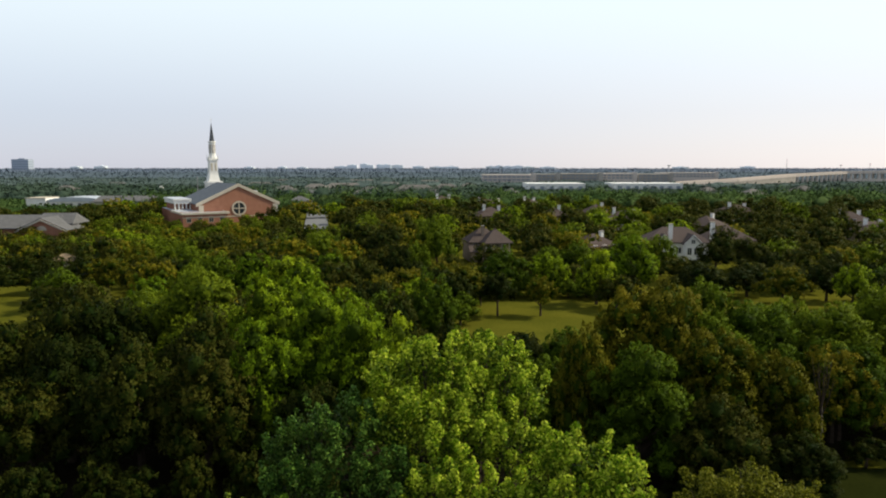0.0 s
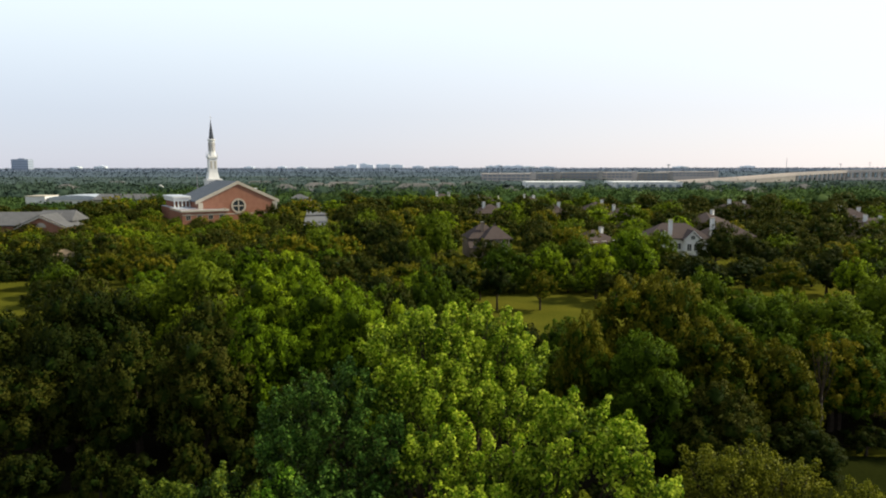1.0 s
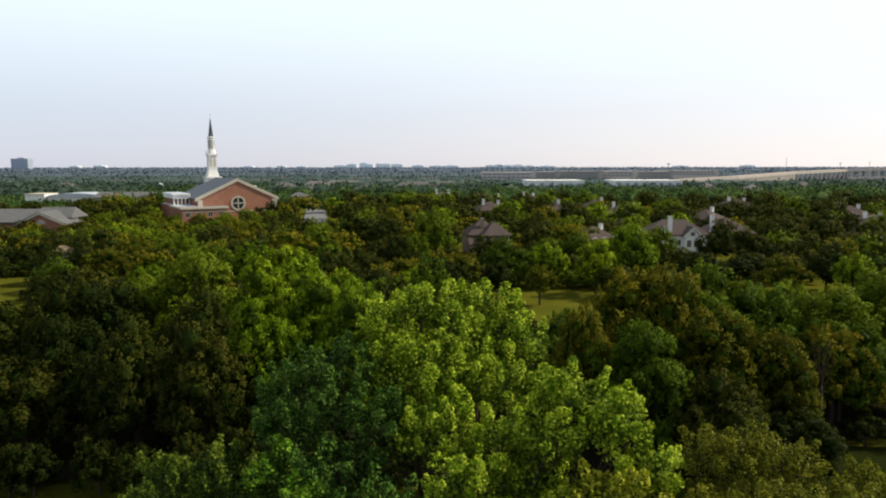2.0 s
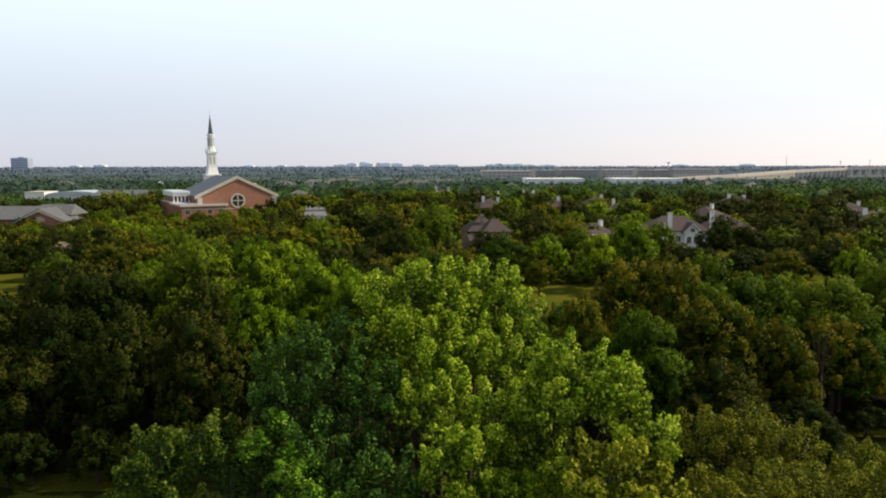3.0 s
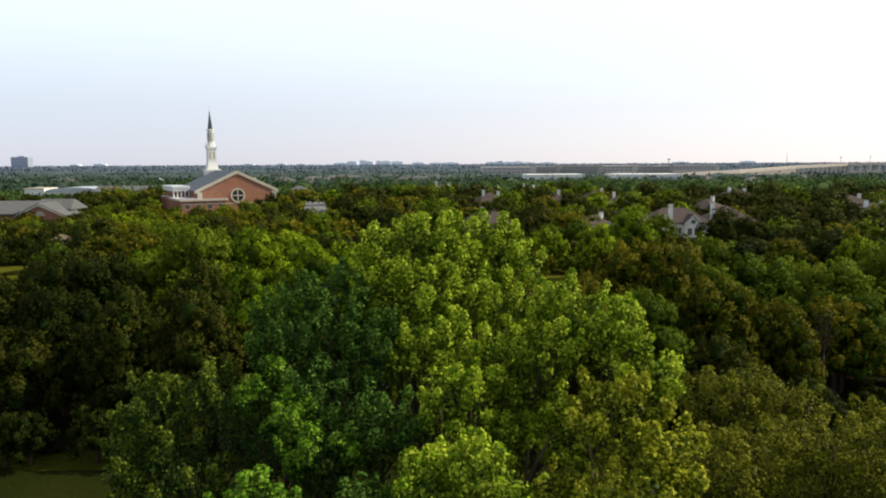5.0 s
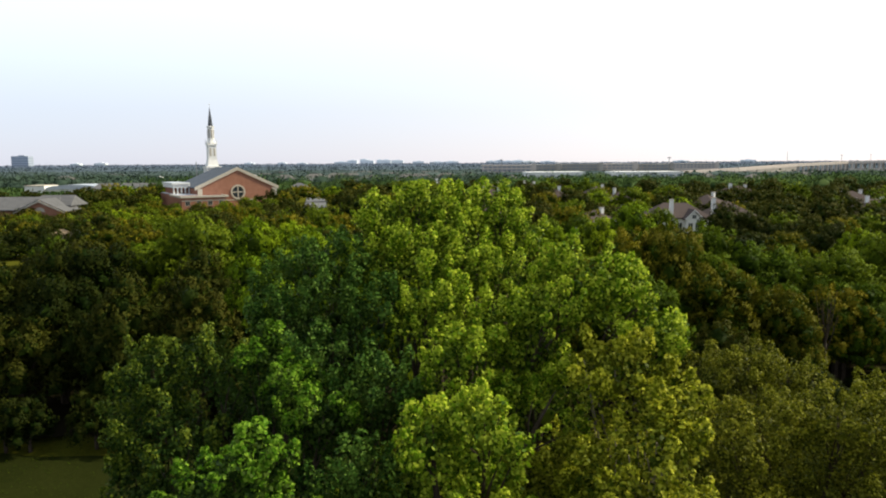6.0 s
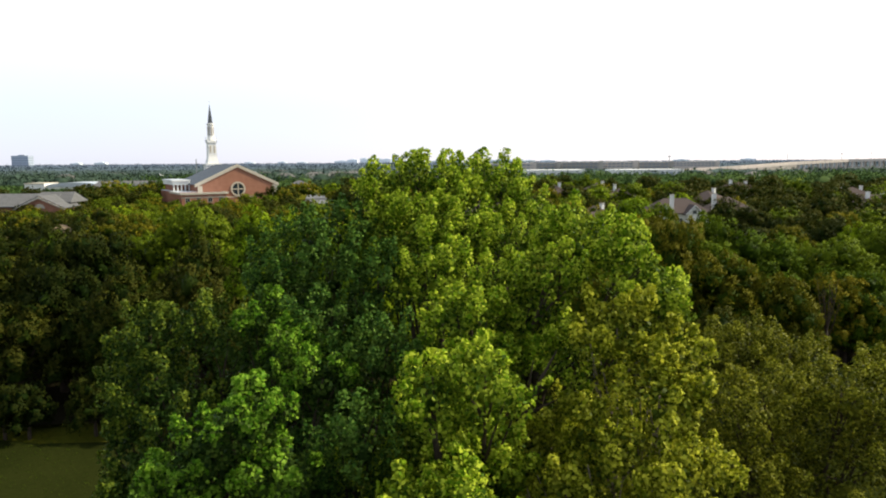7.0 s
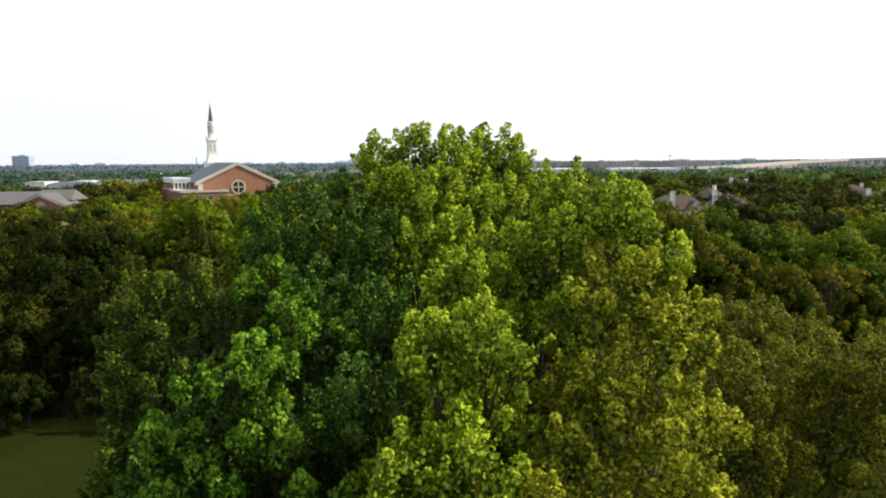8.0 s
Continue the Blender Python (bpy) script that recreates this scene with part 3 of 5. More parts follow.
big_tree("cottonwood_tree", (-3.6, 21.4, 0.0), cool_crown, "cottonwood coloured dark cool green as the shaded side of a taller one", LEAF_COOL_SHADE, LEAF_FRESH_UNLIT, 66000, 0.104, 16, 0.32, BARK, density=14.0, girth=(0.14, 0.25), fill=0.28, core=0.22, tip=0.5)
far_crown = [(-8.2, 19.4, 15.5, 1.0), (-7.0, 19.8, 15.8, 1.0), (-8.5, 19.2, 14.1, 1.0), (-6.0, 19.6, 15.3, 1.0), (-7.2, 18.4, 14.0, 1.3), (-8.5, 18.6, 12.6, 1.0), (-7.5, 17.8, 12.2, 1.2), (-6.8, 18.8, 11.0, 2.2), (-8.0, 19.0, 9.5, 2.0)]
big_tree("cottonwood_tree", (-7.4, 18.9, 0.0), far_crown, "olive-green cottonwood with a rounded crown", LEAF_MID, LEAF_FRESH_UNLIT, 34000, 0.104, 17, 0.3, BARK, density=13.0, girth=(0.14, 0.25), fill=0.28, core=0.22, tip=0.62)
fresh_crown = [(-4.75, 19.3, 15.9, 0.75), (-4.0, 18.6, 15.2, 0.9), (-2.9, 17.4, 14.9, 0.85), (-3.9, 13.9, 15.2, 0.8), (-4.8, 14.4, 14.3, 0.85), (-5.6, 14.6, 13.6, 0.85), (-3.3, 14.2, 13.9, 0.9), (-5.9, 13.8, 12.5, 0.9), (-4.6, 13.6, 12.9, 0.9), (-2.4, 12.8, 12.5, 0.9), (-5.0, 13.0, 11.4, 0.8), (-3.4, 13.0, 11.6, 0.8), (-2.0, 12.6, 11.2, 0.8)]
big_tree("cottonwood_tree", (-4.6, 16.4, 0.0), fresh_crown, "fresh bright green young cottonwood in front of taller ones", LEAF_FRESH, LEAF_FRESH_UNLIT, 36000, 0.110, 6, 0.32, BARK, density=10.0, girth=(0.15, 0.28), fill=0.28, core=0.22, tip=0.52)

bm = bmesh.new()
tube(bm, [(1.6, 17.6, 12.4), (1.9, 17.0, 13.8), (2.3, 16.6, 14.8), (2.6, 16.5, 15.5), (3.0, 16.6, 16.2)], [0.12, 0.10, 0.08, 0.05, 0.012], 8)
tube(bm, [(2.0, 16.9, 14.1), (2.5, 16.8, 14.6), (3.2, 16.9, 14.9)], [0.05, 0.035, 0.01], 6)
tube(bm, [(2.35, 16.6, 14.9), (2.3, 16.4, 15.4), (2.4, 16.4, 16.0)], [0.045, 0.03, 0.01], 6)
part("limb", bm, BARK, COTTONWOOD, "bare brown limb in a gap of the crown").matrix_parent_inverse = COTTONWOOD.matrix_basis.inverted()

# a dead, rust-coloured twig hangs in its lower crown
bm = bmesh.new()
tube(bm, [(-2.3, 12.6, 13.3), (-2.25, 12.5, 12.6), (-2.1, 12.45, 12.0), (-1.7, 12.4, 11.2)], [0.012, 0.03, 0.04, 0.05], 6)
tube(bm, [(-2.15, 12.45, 12.2), (-2.5, 12.4, 12.7)], [0.02, 0.008], 5)
part("dead_branch", bm, DEAD_TWIG, COTTONWOOD, "rust-brown dead branch").matrix_parent_inverse = COTTONWOOD.matrix_basis.inverted()

bush_a = [(12.0, 28.2, 12.3, 1.8), (13.6, 29.0, 12.4, 1.8), (15.2, 29.0, 11.6, 1.9), (11.2, 23.0, 11.9, 1.7), (13.8, 22.4, 12.4, 1.6), (16.2, 23.2, 12.1, 1.8), (9.4, 21.4, 12.4, 1.4),
          (13.0, 25.4, 11.0, 2.4), (17.4, 26.0, 10.8, 2.3), (10.2, 25.0, 10.2, 2.3), (9.6, 21.8, 9.8, 2.2), (14.0, 22.2, 9.4, 2.6), (17.8, 23.0, 9.0, 2.4), (12.8, 26.0, 7.6, 3.2)]
big_tree("elm_tree", (13.2, 25.2, 0.0), bush_a, "broad olive-green elm with small dry-edged leaves", LEAF_OLIVE, LEAF_OLIVE_UNLIT, 72000, 0.105, 9, 0.35, BARK, length=(0.4, 0.75), girth=(0.18, 0.32), density=7.0, fill=0.45, core=0.24, tip=0.36, lean=0.9)

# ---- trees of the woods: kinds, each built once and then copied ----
# each kind: pale tip leaves, and darker inner ones that imitate crown shade
PAIRS = {"green": (LEAF_GREEN, LEAF_UNLIT), "lime": (LEAF_LIME, LEAF_UNLIT), "dark": (LEAF_DARK, LEAF_DEEP), "rust": (LEAF_RUST, LEAF_UNLIT)}
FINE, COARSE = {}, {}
for i, (kind, (lit, unlit)) in enumerate(PAIRS.items()):
    FINE[kind] = [make_variant(21 + i + 10 * k, 13500, 0.0265, lit, unlit, 0.40, 0.10, 28, sub=20, grain=0.25, fill=0.2) for k in range(2)]
    COARSE[kind] = [make_variant(51 + i + 10 * k, 3600, 0.048, lit, unlit, 0.50, 0.06, 15, sub=14, grain=0.28, limbs=3, sides=5, fill=0.12) for k in range(3)]
LAWN = {kind: [make_variant(81 + i, 3600, 0.050, *PAIRS[kind], 0.46, 0.30, 14, sub=14, grain=0.28, limbs=5, sides=6, fill=0.12, trunk=0.03)] for i, kind in enumerate(("dark", "rust"))}
LABELS = {"green": "mid-green leafy tree in the dense woods", "lime": "sunlit yellow-green tree with a billowing crown",
          "dark": "dark green tree with a dense rounded crown", "rust": "olive tree with rust-brown late-summer leaves"}
place_rng = np.random.default_rng(77)
TAKEN = []


def plant(stock, kind, x, y, height, radius, group, share):
    """A copy of one of the kinds, so high and so wide."""
    me = stock[kind][place_rng.integers(len(stock[kind]))]
    key = (id(me[1]), group)
    low = "bushes" in group
    m = Matrix.LocRotScale((x, y, ground_z(x, y) - 0.1), Euler((0, 0, place_rng.uniform(0, 6.28))), (radius / share, radius / share, height))
    if key not in MADE:
        MADE[key] = tree("bush" if low else "tree", m, me[0], me[1], "dark leafy bush at the foot of the trees" if "foot" in group else "leafy green bush at the edge of a lawn" if low else LABELS[kind], "bush" if low else "tree", group)
    else:
        copy_thing(MADE[key], Matrix.Identity(4)).matrix_basis = m
    TAKEN.append((x, y, radius))


MADE = {}
# the near edge of the woods: x, y, height, crown radius
# the dark kind fills the left front in place of its deep shade
near_left = [("green", -26.6, 72.0, 15.1, 6.0), ("lime", -17.0, 69.0, 14.8, 5.5), ("lime", -11.0, 65.0, 14.3, 5.0), ("dark", -34.0, 67.0, 13.8, 5.0), ("dark", -34.0, 60.0, 11.9, 4.4),
             ("dark", -26.0, 56.5, 11.9, 4.2), ("dark", -35.0, 55.5, 9.4, 4.0), ("dark", -20.0, 56.0, 11.4, 4.2), ("lime", -7.6, 60.5, 13.7, 4.2), ("lime", -3.6, 57.0, 13.2, 3.8),
             ("dark", -42.0, 62.0, 12.7, 4.6), ("dark", -37.5, 64.5, 13.0, 4.2), ("lime", -15.4, 59.5, 12.6, 4.4), ("dark", -22.0, 63.0, 13.2, 4.6), ("dark", -11.0, 54.5, 9.4, 3.4)]
near_right = [("rust", 19.2, 68.0, 14.5, 4.6), ("rust", 22.0, 67.0, 15.0, 4.4), ("rust", 24.6, 60.0, 12.2, 4.6), ("rust", 29.4, 58.5, 10.6, 3.6), ("green", 16.6, 56.0, 11.4, 4.4),
              ("rust", 38.0, 64.5, 9.6, 3.8), ("green", 42.5, 73.0, 11.3, 5.0), ("rust", 12.6, 59.0, 12.8, 2.8), ("green", 32.0, 69.0, 12.4, 5.0), ("green", 50.0, 77.0, 12.6, 5.4),
              ("dark", 22.0, 53.0, 8.6, 3.8), ("green", 39.0, 65.0, 9.6, 4.2), ("green", 26.5, 65.5, 12.2, 4.0), ("dark", 29.0, 53.0, 5.6, 3.0), ("green", 9.0, 63.0, 9.0, 3.6), ("green", 28.0, 72.0, 14.2, 4.6), ("green", 36.0, 77.0, 10.6, 4.4)]
for kind, x, y, h, r in near_left:
    plant(FINE, kind, x, y, h, r, "trees along the near edge of the woods", 0.40)
for kind, x, y, h, r in near_right:
    plant(FINE, kind, x, y, h, r, "trees along the near edge of the woods", 0.40)

low_near = [("green", 4.0, 72.0, 9.0, 3.6), ("dark", 9.0, 75.0, 8.6, 3.8), ("green", 13.5, 73.0, 9.2, 3.4), ("dark", 0.0, 69.0, 10.5, 3.8), ("dark", -47.5, 66.0, 12.0, 4.8), ("dark", -56.0, 74.0, 9.0, 5.0),
            ("green", -43.0, 96.0, 9.4, 4.6), ("dark", 46.0, 67.0, 7.0, 3.6)]
for kind, x, y, h, r in low_near:
    plant(FINE, kind, x, y, h, r, "trees along the near edge of the woods", 0.40)
# undergrowth hiding the foot of the woods, its dark kind imitating shade
under_rng = np.random.default_rng(8)
for i in range(26):
    x = -52 + 3.6 * i + under_rng.uniform(-1, 1)
    y = 50.4 + under_rng.uniform(-0.6, 1.4) + (3.0 if x > 20 else 0.0) + min(max((x - 26.0) * 0.9, 0.0), 6.0)
    plant(COARSE, "dark", x, y, under_rng.uniform(1.6, 3.0) + (2.2 if x < 10 else 0.0), under_rng.uniform(1.8, 2.6), "bushes at the foot of the woods", 0.50)


def bare_tree(x, y, height, seed):
    """A dead tree: pale forking limbs without leaves."""
    rng = np.random.default_rng(seed)
    ob = thing("dead_tree", pose(x, y, ground_z(x, y)), "pale bare dead tree standing among green crowns", "tree")
    bm = bmesh.new()
    tube(bm, [(0, 0, -0.3), (0.1, 0, height * 0.3), (0.0, 0.1, height * 0.5)], [0.16, 0.12, 0.09], 8)
    part("trunk", bm, BARK_PALE, ob)
    for i in range(7):
        a = i * 0.9 + rng.uniform(-0.2, 0.2)
        out = Vector((math.cos(a), math.sin(a) * 0.6, 0)) * rng.uniform(0.5, 1.3)
        s = Vector((0, 0.05, height * rng.uniform(0.38, 0.5)))
        e = s + out + Vector((0, 0, height * rng.uniform(0.3, 0.5)))
        m = s.lerp(e, 0.5) + out * 0.15
        bm = bmesh.new()
        tube(bm, [s, m, e], [0.05, 0.035, 0.01], 6)
        for q in range(3):
            r = m.lerp(e, 0.25 * q)
            tube(bm, [r, r + Vector((rng.uniform(-0.5, 0.5), rng.uniform(-0.4, 0.4), rng.uniform(0.4, 0.9)))], [0.03, 0.008], 5)
        part("limb", bm, BARK, ob)


def grass_tufts():
    """Loose tufts over the darkened grass where it lies open."""
    rng = np.random.default_rng(12)
    n = 16000
    x = np.where(rng.random(n) < 0.6, rng.uniform(-62, -18, n), rng.uniform(20, 60, n))
    y = rng.uniform(34, 53, n)
    keep = noise_mask(x, y)
    x, y = x[keep], y[keep]
    p = np.column_stack([x, y, np.full(len(x), 0.33)])
    nv = rng.normal(size=(len(x), 3)) * np.array([1, 1, 0.3])
    ob = new("grass_tufts", leaf_mesh("grass_tufts", p, nv, rng.uniform(0.05, 0.11, len(x)), rng, LEAF_UNLIT, 0.5, 0.8))
    tagged(ob, "rough dark grass tufts over bare soil", "grass", kind="stuff")


def noise_mask(x, y):
    return np.array([noise.noise((a * 0.2, b * 0.2, 1.5)) > -0.1 for a, b in zip(x, y)])


grass_tufts()
bare_tree(34.4, 60.0, 11.6, 3)

# trees round the lawn
lawn_trees = [("dark", -96.5, 160.0, 7.6, 5.0), ("dark", -104.0, 160.0, 7.0, 4.6), ("dark", -79.0, 137.0, 7.4, 4.6), ("green", -72.5, 128.0, 7.6, 4.6), ("dark", -85.0, 147.0, 7.4, 4.8), ("dark", -94.0, 142.0, 6.4, 4.4), ("rust", -70.0, 141.0, 8.4, 4.8), ("dark", -77.0, 146.0, 8.0, 4.6), ("dark", -68.0, 117.0, 7.0, 4.2),
              ("lime", -36.0, 129.0, 10.6, 5.2), ("lime", -28.6, 124.0, 10.2, 4.6), ("green", -45.0, 132.0, 10.2, 5.2), ("lime", -24.0, 117.0, 9.8, 4.4), ("rust", -54.0, 127.0, 9.8, 5.0), ("green", 3.0, 116.0, 5.4, 3.4), ("rust", 3.9, 131.0, 8.6, 5.0), ("rust", -7.0, 131.0, 7.8, 5.2), ("dark", -20.5, 134.0, 8.4, 5.0), ("lime", 30.5, 134.0, 10.2, 4.4),
              ("lime", 40.4, 146.0, 11.6, 5.5), ("dark", 54.0, 140.0, 7.4, 4.5), ("rust", 66.5, 132.0, 8.2, 4.6), ("lime", 22.0, 142.0, 9.4, 4.6), ("green", 13.0, 146.0, 9.2, 5.0), ("dark", 33.0, 128.0, 7.0, 4.0),
              ("dark", -15.6, 181.0, 10.2, 6.0), ("green", -1.6, 172.0, 14.2, 5.0), ("dark", -22.6, 190.0, 12.6, 6.5), ("green", 54.6, 170.0, 10.0, 4.4), ("dark", 69.2, 172.0, 9.4, 4.6), ("dark", 62.0, 168.0, 4.6, 2.6), ("lime", 47.0, 166.0, 9.0, 4.4), ("dark", 78.0, 178.0, 9.0, 5.0), ("dark", 80.0, 174.0, 8.2, 5.0)]
for kind, x, y, h, r in lawn_trees:
    plant(COARSE, kind, x, y, h, r, "trees round the lawn", 0.50)

for kind, x, y, h, r in (("dark", 10.0, 123.5, 7.5, 3.2), ("rust", 17.9, 123.5, 7.0, 2.8), ("dark", 7.4, 133.0, 6.0, 2.6)):
    plant(LAWN, kind, x, y, h, r, "trees on the lawn", 0.46)

# bushes that close the far edge of each lawn
edge_rng = np.random.default_rng(19)
edges = [(-114.0 + 3.6 * i, 157.5) for i in range(9)] + [(-80.0 + 3.2 * i, 153.0 - 5.6 * i) for i in range(8)] + [(4.0 + 3.8 * i, 140.5) for i in range(10)]
for x, y in edges:
    plant(COARSE, edge_rng.choice(["dark", "green"]), x + edge_rng.uniform(-0.8, 0.8), y + edge_rng.uniform(-0.8, 0.8), edge_rng.uniform(3.0, 5.2), edge_rng.uniform(2.4, 3.4), "bushes round the lawn", 0.50)

# plots kept free of trees: x0, x1, y0, y1
CLEAR = [(4, 76, 104, 139), (-1, 28, 74, 104), (-1, 21, 66, 74), (38, 62, 92, 122), (-112, -79, 143, 156), (-112, -73, 130, 143), (-112, -66, 104, 130), (-112, -52, 84, 110), (-226, -148, 352, 386), (-60, 60, -40, 49), (1, 23, 165, 209), (-118, -64, 268, 330), (-204, -116, 222, 246), (-52, -43, 252, 280), (-57, -47, 280, 300), (-62, -51, 300, 330), (-69, -57, 330, 365), (-77, -62, 365, 400), (57.2, 66.4, 146, 198)]
# plots of low growth: x0, x1, y0, y1, the greatest height
LOW = [(180, 1000, 640, 1060, 3.0), (40, 300, 480, 600, 5.0), (-92, -44, 56, 84, 7.5), (-275, -148, 262, 352, 3.4), (-92, -68, 185, 226, 6.6), (-106, -80, 226, 270, 3.2), (-52, -38, 222, 264, 2.2), (-126, -40, 222, 262, 5.2), (-120, -40, 185, 222, 8.2), (-172, -95, 165, 224, 7.4), (-10, 30, 140, 154, 6.6), (45, 75, 139, 160, 6.5), (-275, -165, 262, 420, 3.4), (-110, 20, 330, 400, 5.0)]
HOUSES = []


def free(x, y, r):
    if any(x0 < x < x1 and y0 < y < y1 for x0, x1, y0, y1 in CLEAR):
        return False
    if any((x - a) ** 2 + (y - b) ** 2 < (0.8 * (r + c)) ** 2 for a, b, c in TAKEN):
        return False
    return not any(abs(x - a) < w and -1.3 * w < y - b < w for a, b, w in HOUSES)


JOINED = {"green": [], "lime": [], "dark": [], "rust": []}


def fill(y0, y1, step, tall, wide, mix, group, side=None):
    """Trees in loose rows; without a group they are noted for the joined woods."""
    y = y0
    while y < y1:
        half = 0.68 * y + 14
        x, half = side or (-half, half)
        x += place_rng.uniform(0, step)
        while x < half:
            px, py = x + place_rng.uniform(-0.35, 0.35) * step, y + place_rng.uniform(-0.35, 0.35) * step
            r = wide * place_rng.uniform(0.8, 1.25)
            h = tall * place_rng.uniform(0.72, 1.15)
            kind = ("green", "lime", "dark", "rust")[int(np.searchsorted(np.cumsum(mix), place_rng.uniform(0, sum(mix))))]
            if px > 0.34 * py and kind in ("green", "lime") and place_rng.random() < 0.6:
                kind = "dark"
            if free(px, py, r):
                for x0, x1, ya, yb, top in LOW:
                    if x0 < px < x1 and ya < py < yb:
                        h, r = min(h, top), min(r, top * 0.8)
                if group:
                    plant(COARSE, kind, px, py, h, r, group, 0.50)
                else:
                    JOINED[kind].append((px, py, h, r))
                    TAKEN.append((px, py, r))
            x += step
        y += step * 0.9


def join_woods():
    """The trees behind, past counting, one sheet of leaves for each kind."""
    rng = np.random.default_rng(90)
    for kind, trees in JOINED.items():
        P, N, S, C, B, T = [], [], [], [], [], []
        for x, y, h, r in trees:
            p, nv, s, (bc, br), tips = COARSE[kind][rng.integers(3)][2]
            pick = rng.random(len(p)) < (0.4 if y < 240 else 0.26)
            a = rng.uniform(0, 6.28)
            c, q = math.cos(a), math.sin(a)
            turn = np.array([[c, q, 0], [-q, c, 0], [0, 0, 1]])
            size = np.array([r / 0.5, r / 0.5, h])
            foot = np.array([x, y, ground_z(x, y) - 0.1])
            P.append((p[pick] @ turn) * size + foot)
            N.append(np.hstack([nv[pick, :3] @ turn, nv[pick, 3:] @ turn]))
            T.append(tips[pick])
            S.append(s[pick] * (1.35 if y < 240 else 1.7) * (size[0] + h) / 2)
            C.append((bc @ turn) * size + foot)
            B.append(br * size)
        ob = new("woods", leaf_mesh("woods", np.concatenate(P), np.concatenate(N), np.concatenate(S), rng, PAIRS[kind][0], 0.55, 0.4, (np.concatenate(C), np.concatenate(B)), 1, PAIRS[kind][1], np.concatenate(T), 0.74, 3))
        tagged(ob, {"green": "mid-green tree crowns between the houses", "lime": "yellow-green tree crowns between the houses", "dark": "dark green tree crowns between the houses", "rust": "rusty olive tree crowns between the houses"}[kind], "woods", kind="stuff")


# ---- buildings ----
def window(parent, x, y, z, w, h, trim=None, name="window"):
    """A framed window in a wall that faces -y at y, its pane set back."""
    t = 0.12
    bm = boxed((x - w / 2 - t, x + w / 2 + t, y - 0.08, y - 0.003, z - t, z), (x - w / 2 - t, x + w / 2 + t, y - 0.08, y - 0.003, z + h, z + h + t),
               (x - w / 2 - t, x - w / 2, y - 0.08, y - 0.003, z, z + h), (x + w / 2, x + w / 2 + t, y - 0.08, y - 0.003, z, z + h), (x - 0.04, x + 0.04, y - 0.06, y - 0.003, z, z + h))
    f = part(name, bm, trim or WHITE, parent)
    part("pane", boxed((x - w / 2, x + w / 2, y - 0.03, y - 0.004, z, z + h)), GLASS, f)
    return f


def hip_roof(w, d, z0, z1, over=0.5, thick=0.25, ridge=None):
    """A hipped roof with eaves; its ridge runs along the longer side."""
    bm = bmesh.new()
    W, D = w / 2 + over, d / 2 + over
    if ridge is None:
        ridge = abs(W - D)
    rx, ry = (ridge, 0.0) if W >= D else (0.0, ridge)
    lo = [bm.verts.new(p) for p in ((-W, -D, z0), (W, -D, z0), (W, D, z0), (-W, D, z0))]
    hi = [bm.verts.new(p) for p in ((-W, -D, z0 + thick), (W, -D, z0 + thick), (W, D, z0 + thick), (-W, D, z0 + thick))]
    a, b = bm.verts.new((-rx, -ry, z1)), bm.verts.new((rx + 1e-4, ry + 1e-4, z1))
    bm.faces.new(lo[::-1])
    for i in range(4):
        bm.faces.new((lo[i], lo[(i + 1) % 4], hi[(i + 1) % 4], hi[i]))
    if W >= D:
        bm.faces.new((hi[0], hi[1], b, a)); bm.faces.new((hi[1], hi[2], b)); bm.faces.new((hi[2], hi[3], a, b)); bm.faces.new((hi[3], hi[0], a))
    else:
        bm.faces.new((hi[0], hi[1], a)); bm.faces.new((hi[1], hi[2], b, a)); bm.faces.new((hi[2], hi[3], b)); bm.faces.new((hi[3], hi[0], a, b))
    return bm


def gable_roof(bm, w, y0, y1, z0, z1, over=0.5, thick=0.3):
    """Two slopes over a gable w wide, the ridge along y."""
    W = w / 2 + over
    k = (z1 - z0) / (w / 2)
    e = z0 - over * k
    profile(bm, [(-W, e), (0, z1), (W, e), (W, e + thick), (0, z1 + thick), (-W, e + thick)], y0, y1)


def chimney(parent, x, y, z0, z1, material, w=0.9):
    c = part("chimney", boxed((x - w / 2, x + w / 2, y - w / 2, y + w / 2, z0, z1)), material, parent)
    part("cap", boxed((x - w / 2 - 0.1, x + w / 2 + 0.1, y - w / 2 - 0.1, y + w / 2 + 0.1, z1, z1 + 0.18)), CONCRETE, c)


FARTHER = 1.1      # the scale of the housing estate


def house(x, y, rz, w, d, eave, ridge, wall, roof, label, chimneys=(), storeys=2, group="houses among the trees"):
    k = min(max((y - 135.0) / 150.0, 0.0), 1.0)
    low = 27.3 - (27.3 - 5.0 * k * k * (3 - 2 * k)) * FARTHER
    x, y = x * FARTHER, y * FARTHER
    ob = thing("house", pose(x, y, low, 0, 0, rz), label, "house", group)
    ob.scale = (FARTHER, FARTHER, FARTHER)
    part("wall", boxed((-w / 2, w / 2, -d / 2, d / 2, -0.5, eave)), wall, ob)
    part("roof", hip_roof(w, d, eave, ridge), roof, ob)
    for cx, cy, top, cm in chimneys:
        chimney(ob, cx, cy, eave - 1, top, cm)
    for s in range(storeys):
        for i in range(3):
            window(ob, (-0.32 + 0.32 * i) * w, -d / 2, 0.9 + 2.9 * s, 1.3, 1.5)
    HOUSES.append((x, y, max(w, d) * 0.55 * FARTHER))
    return ob


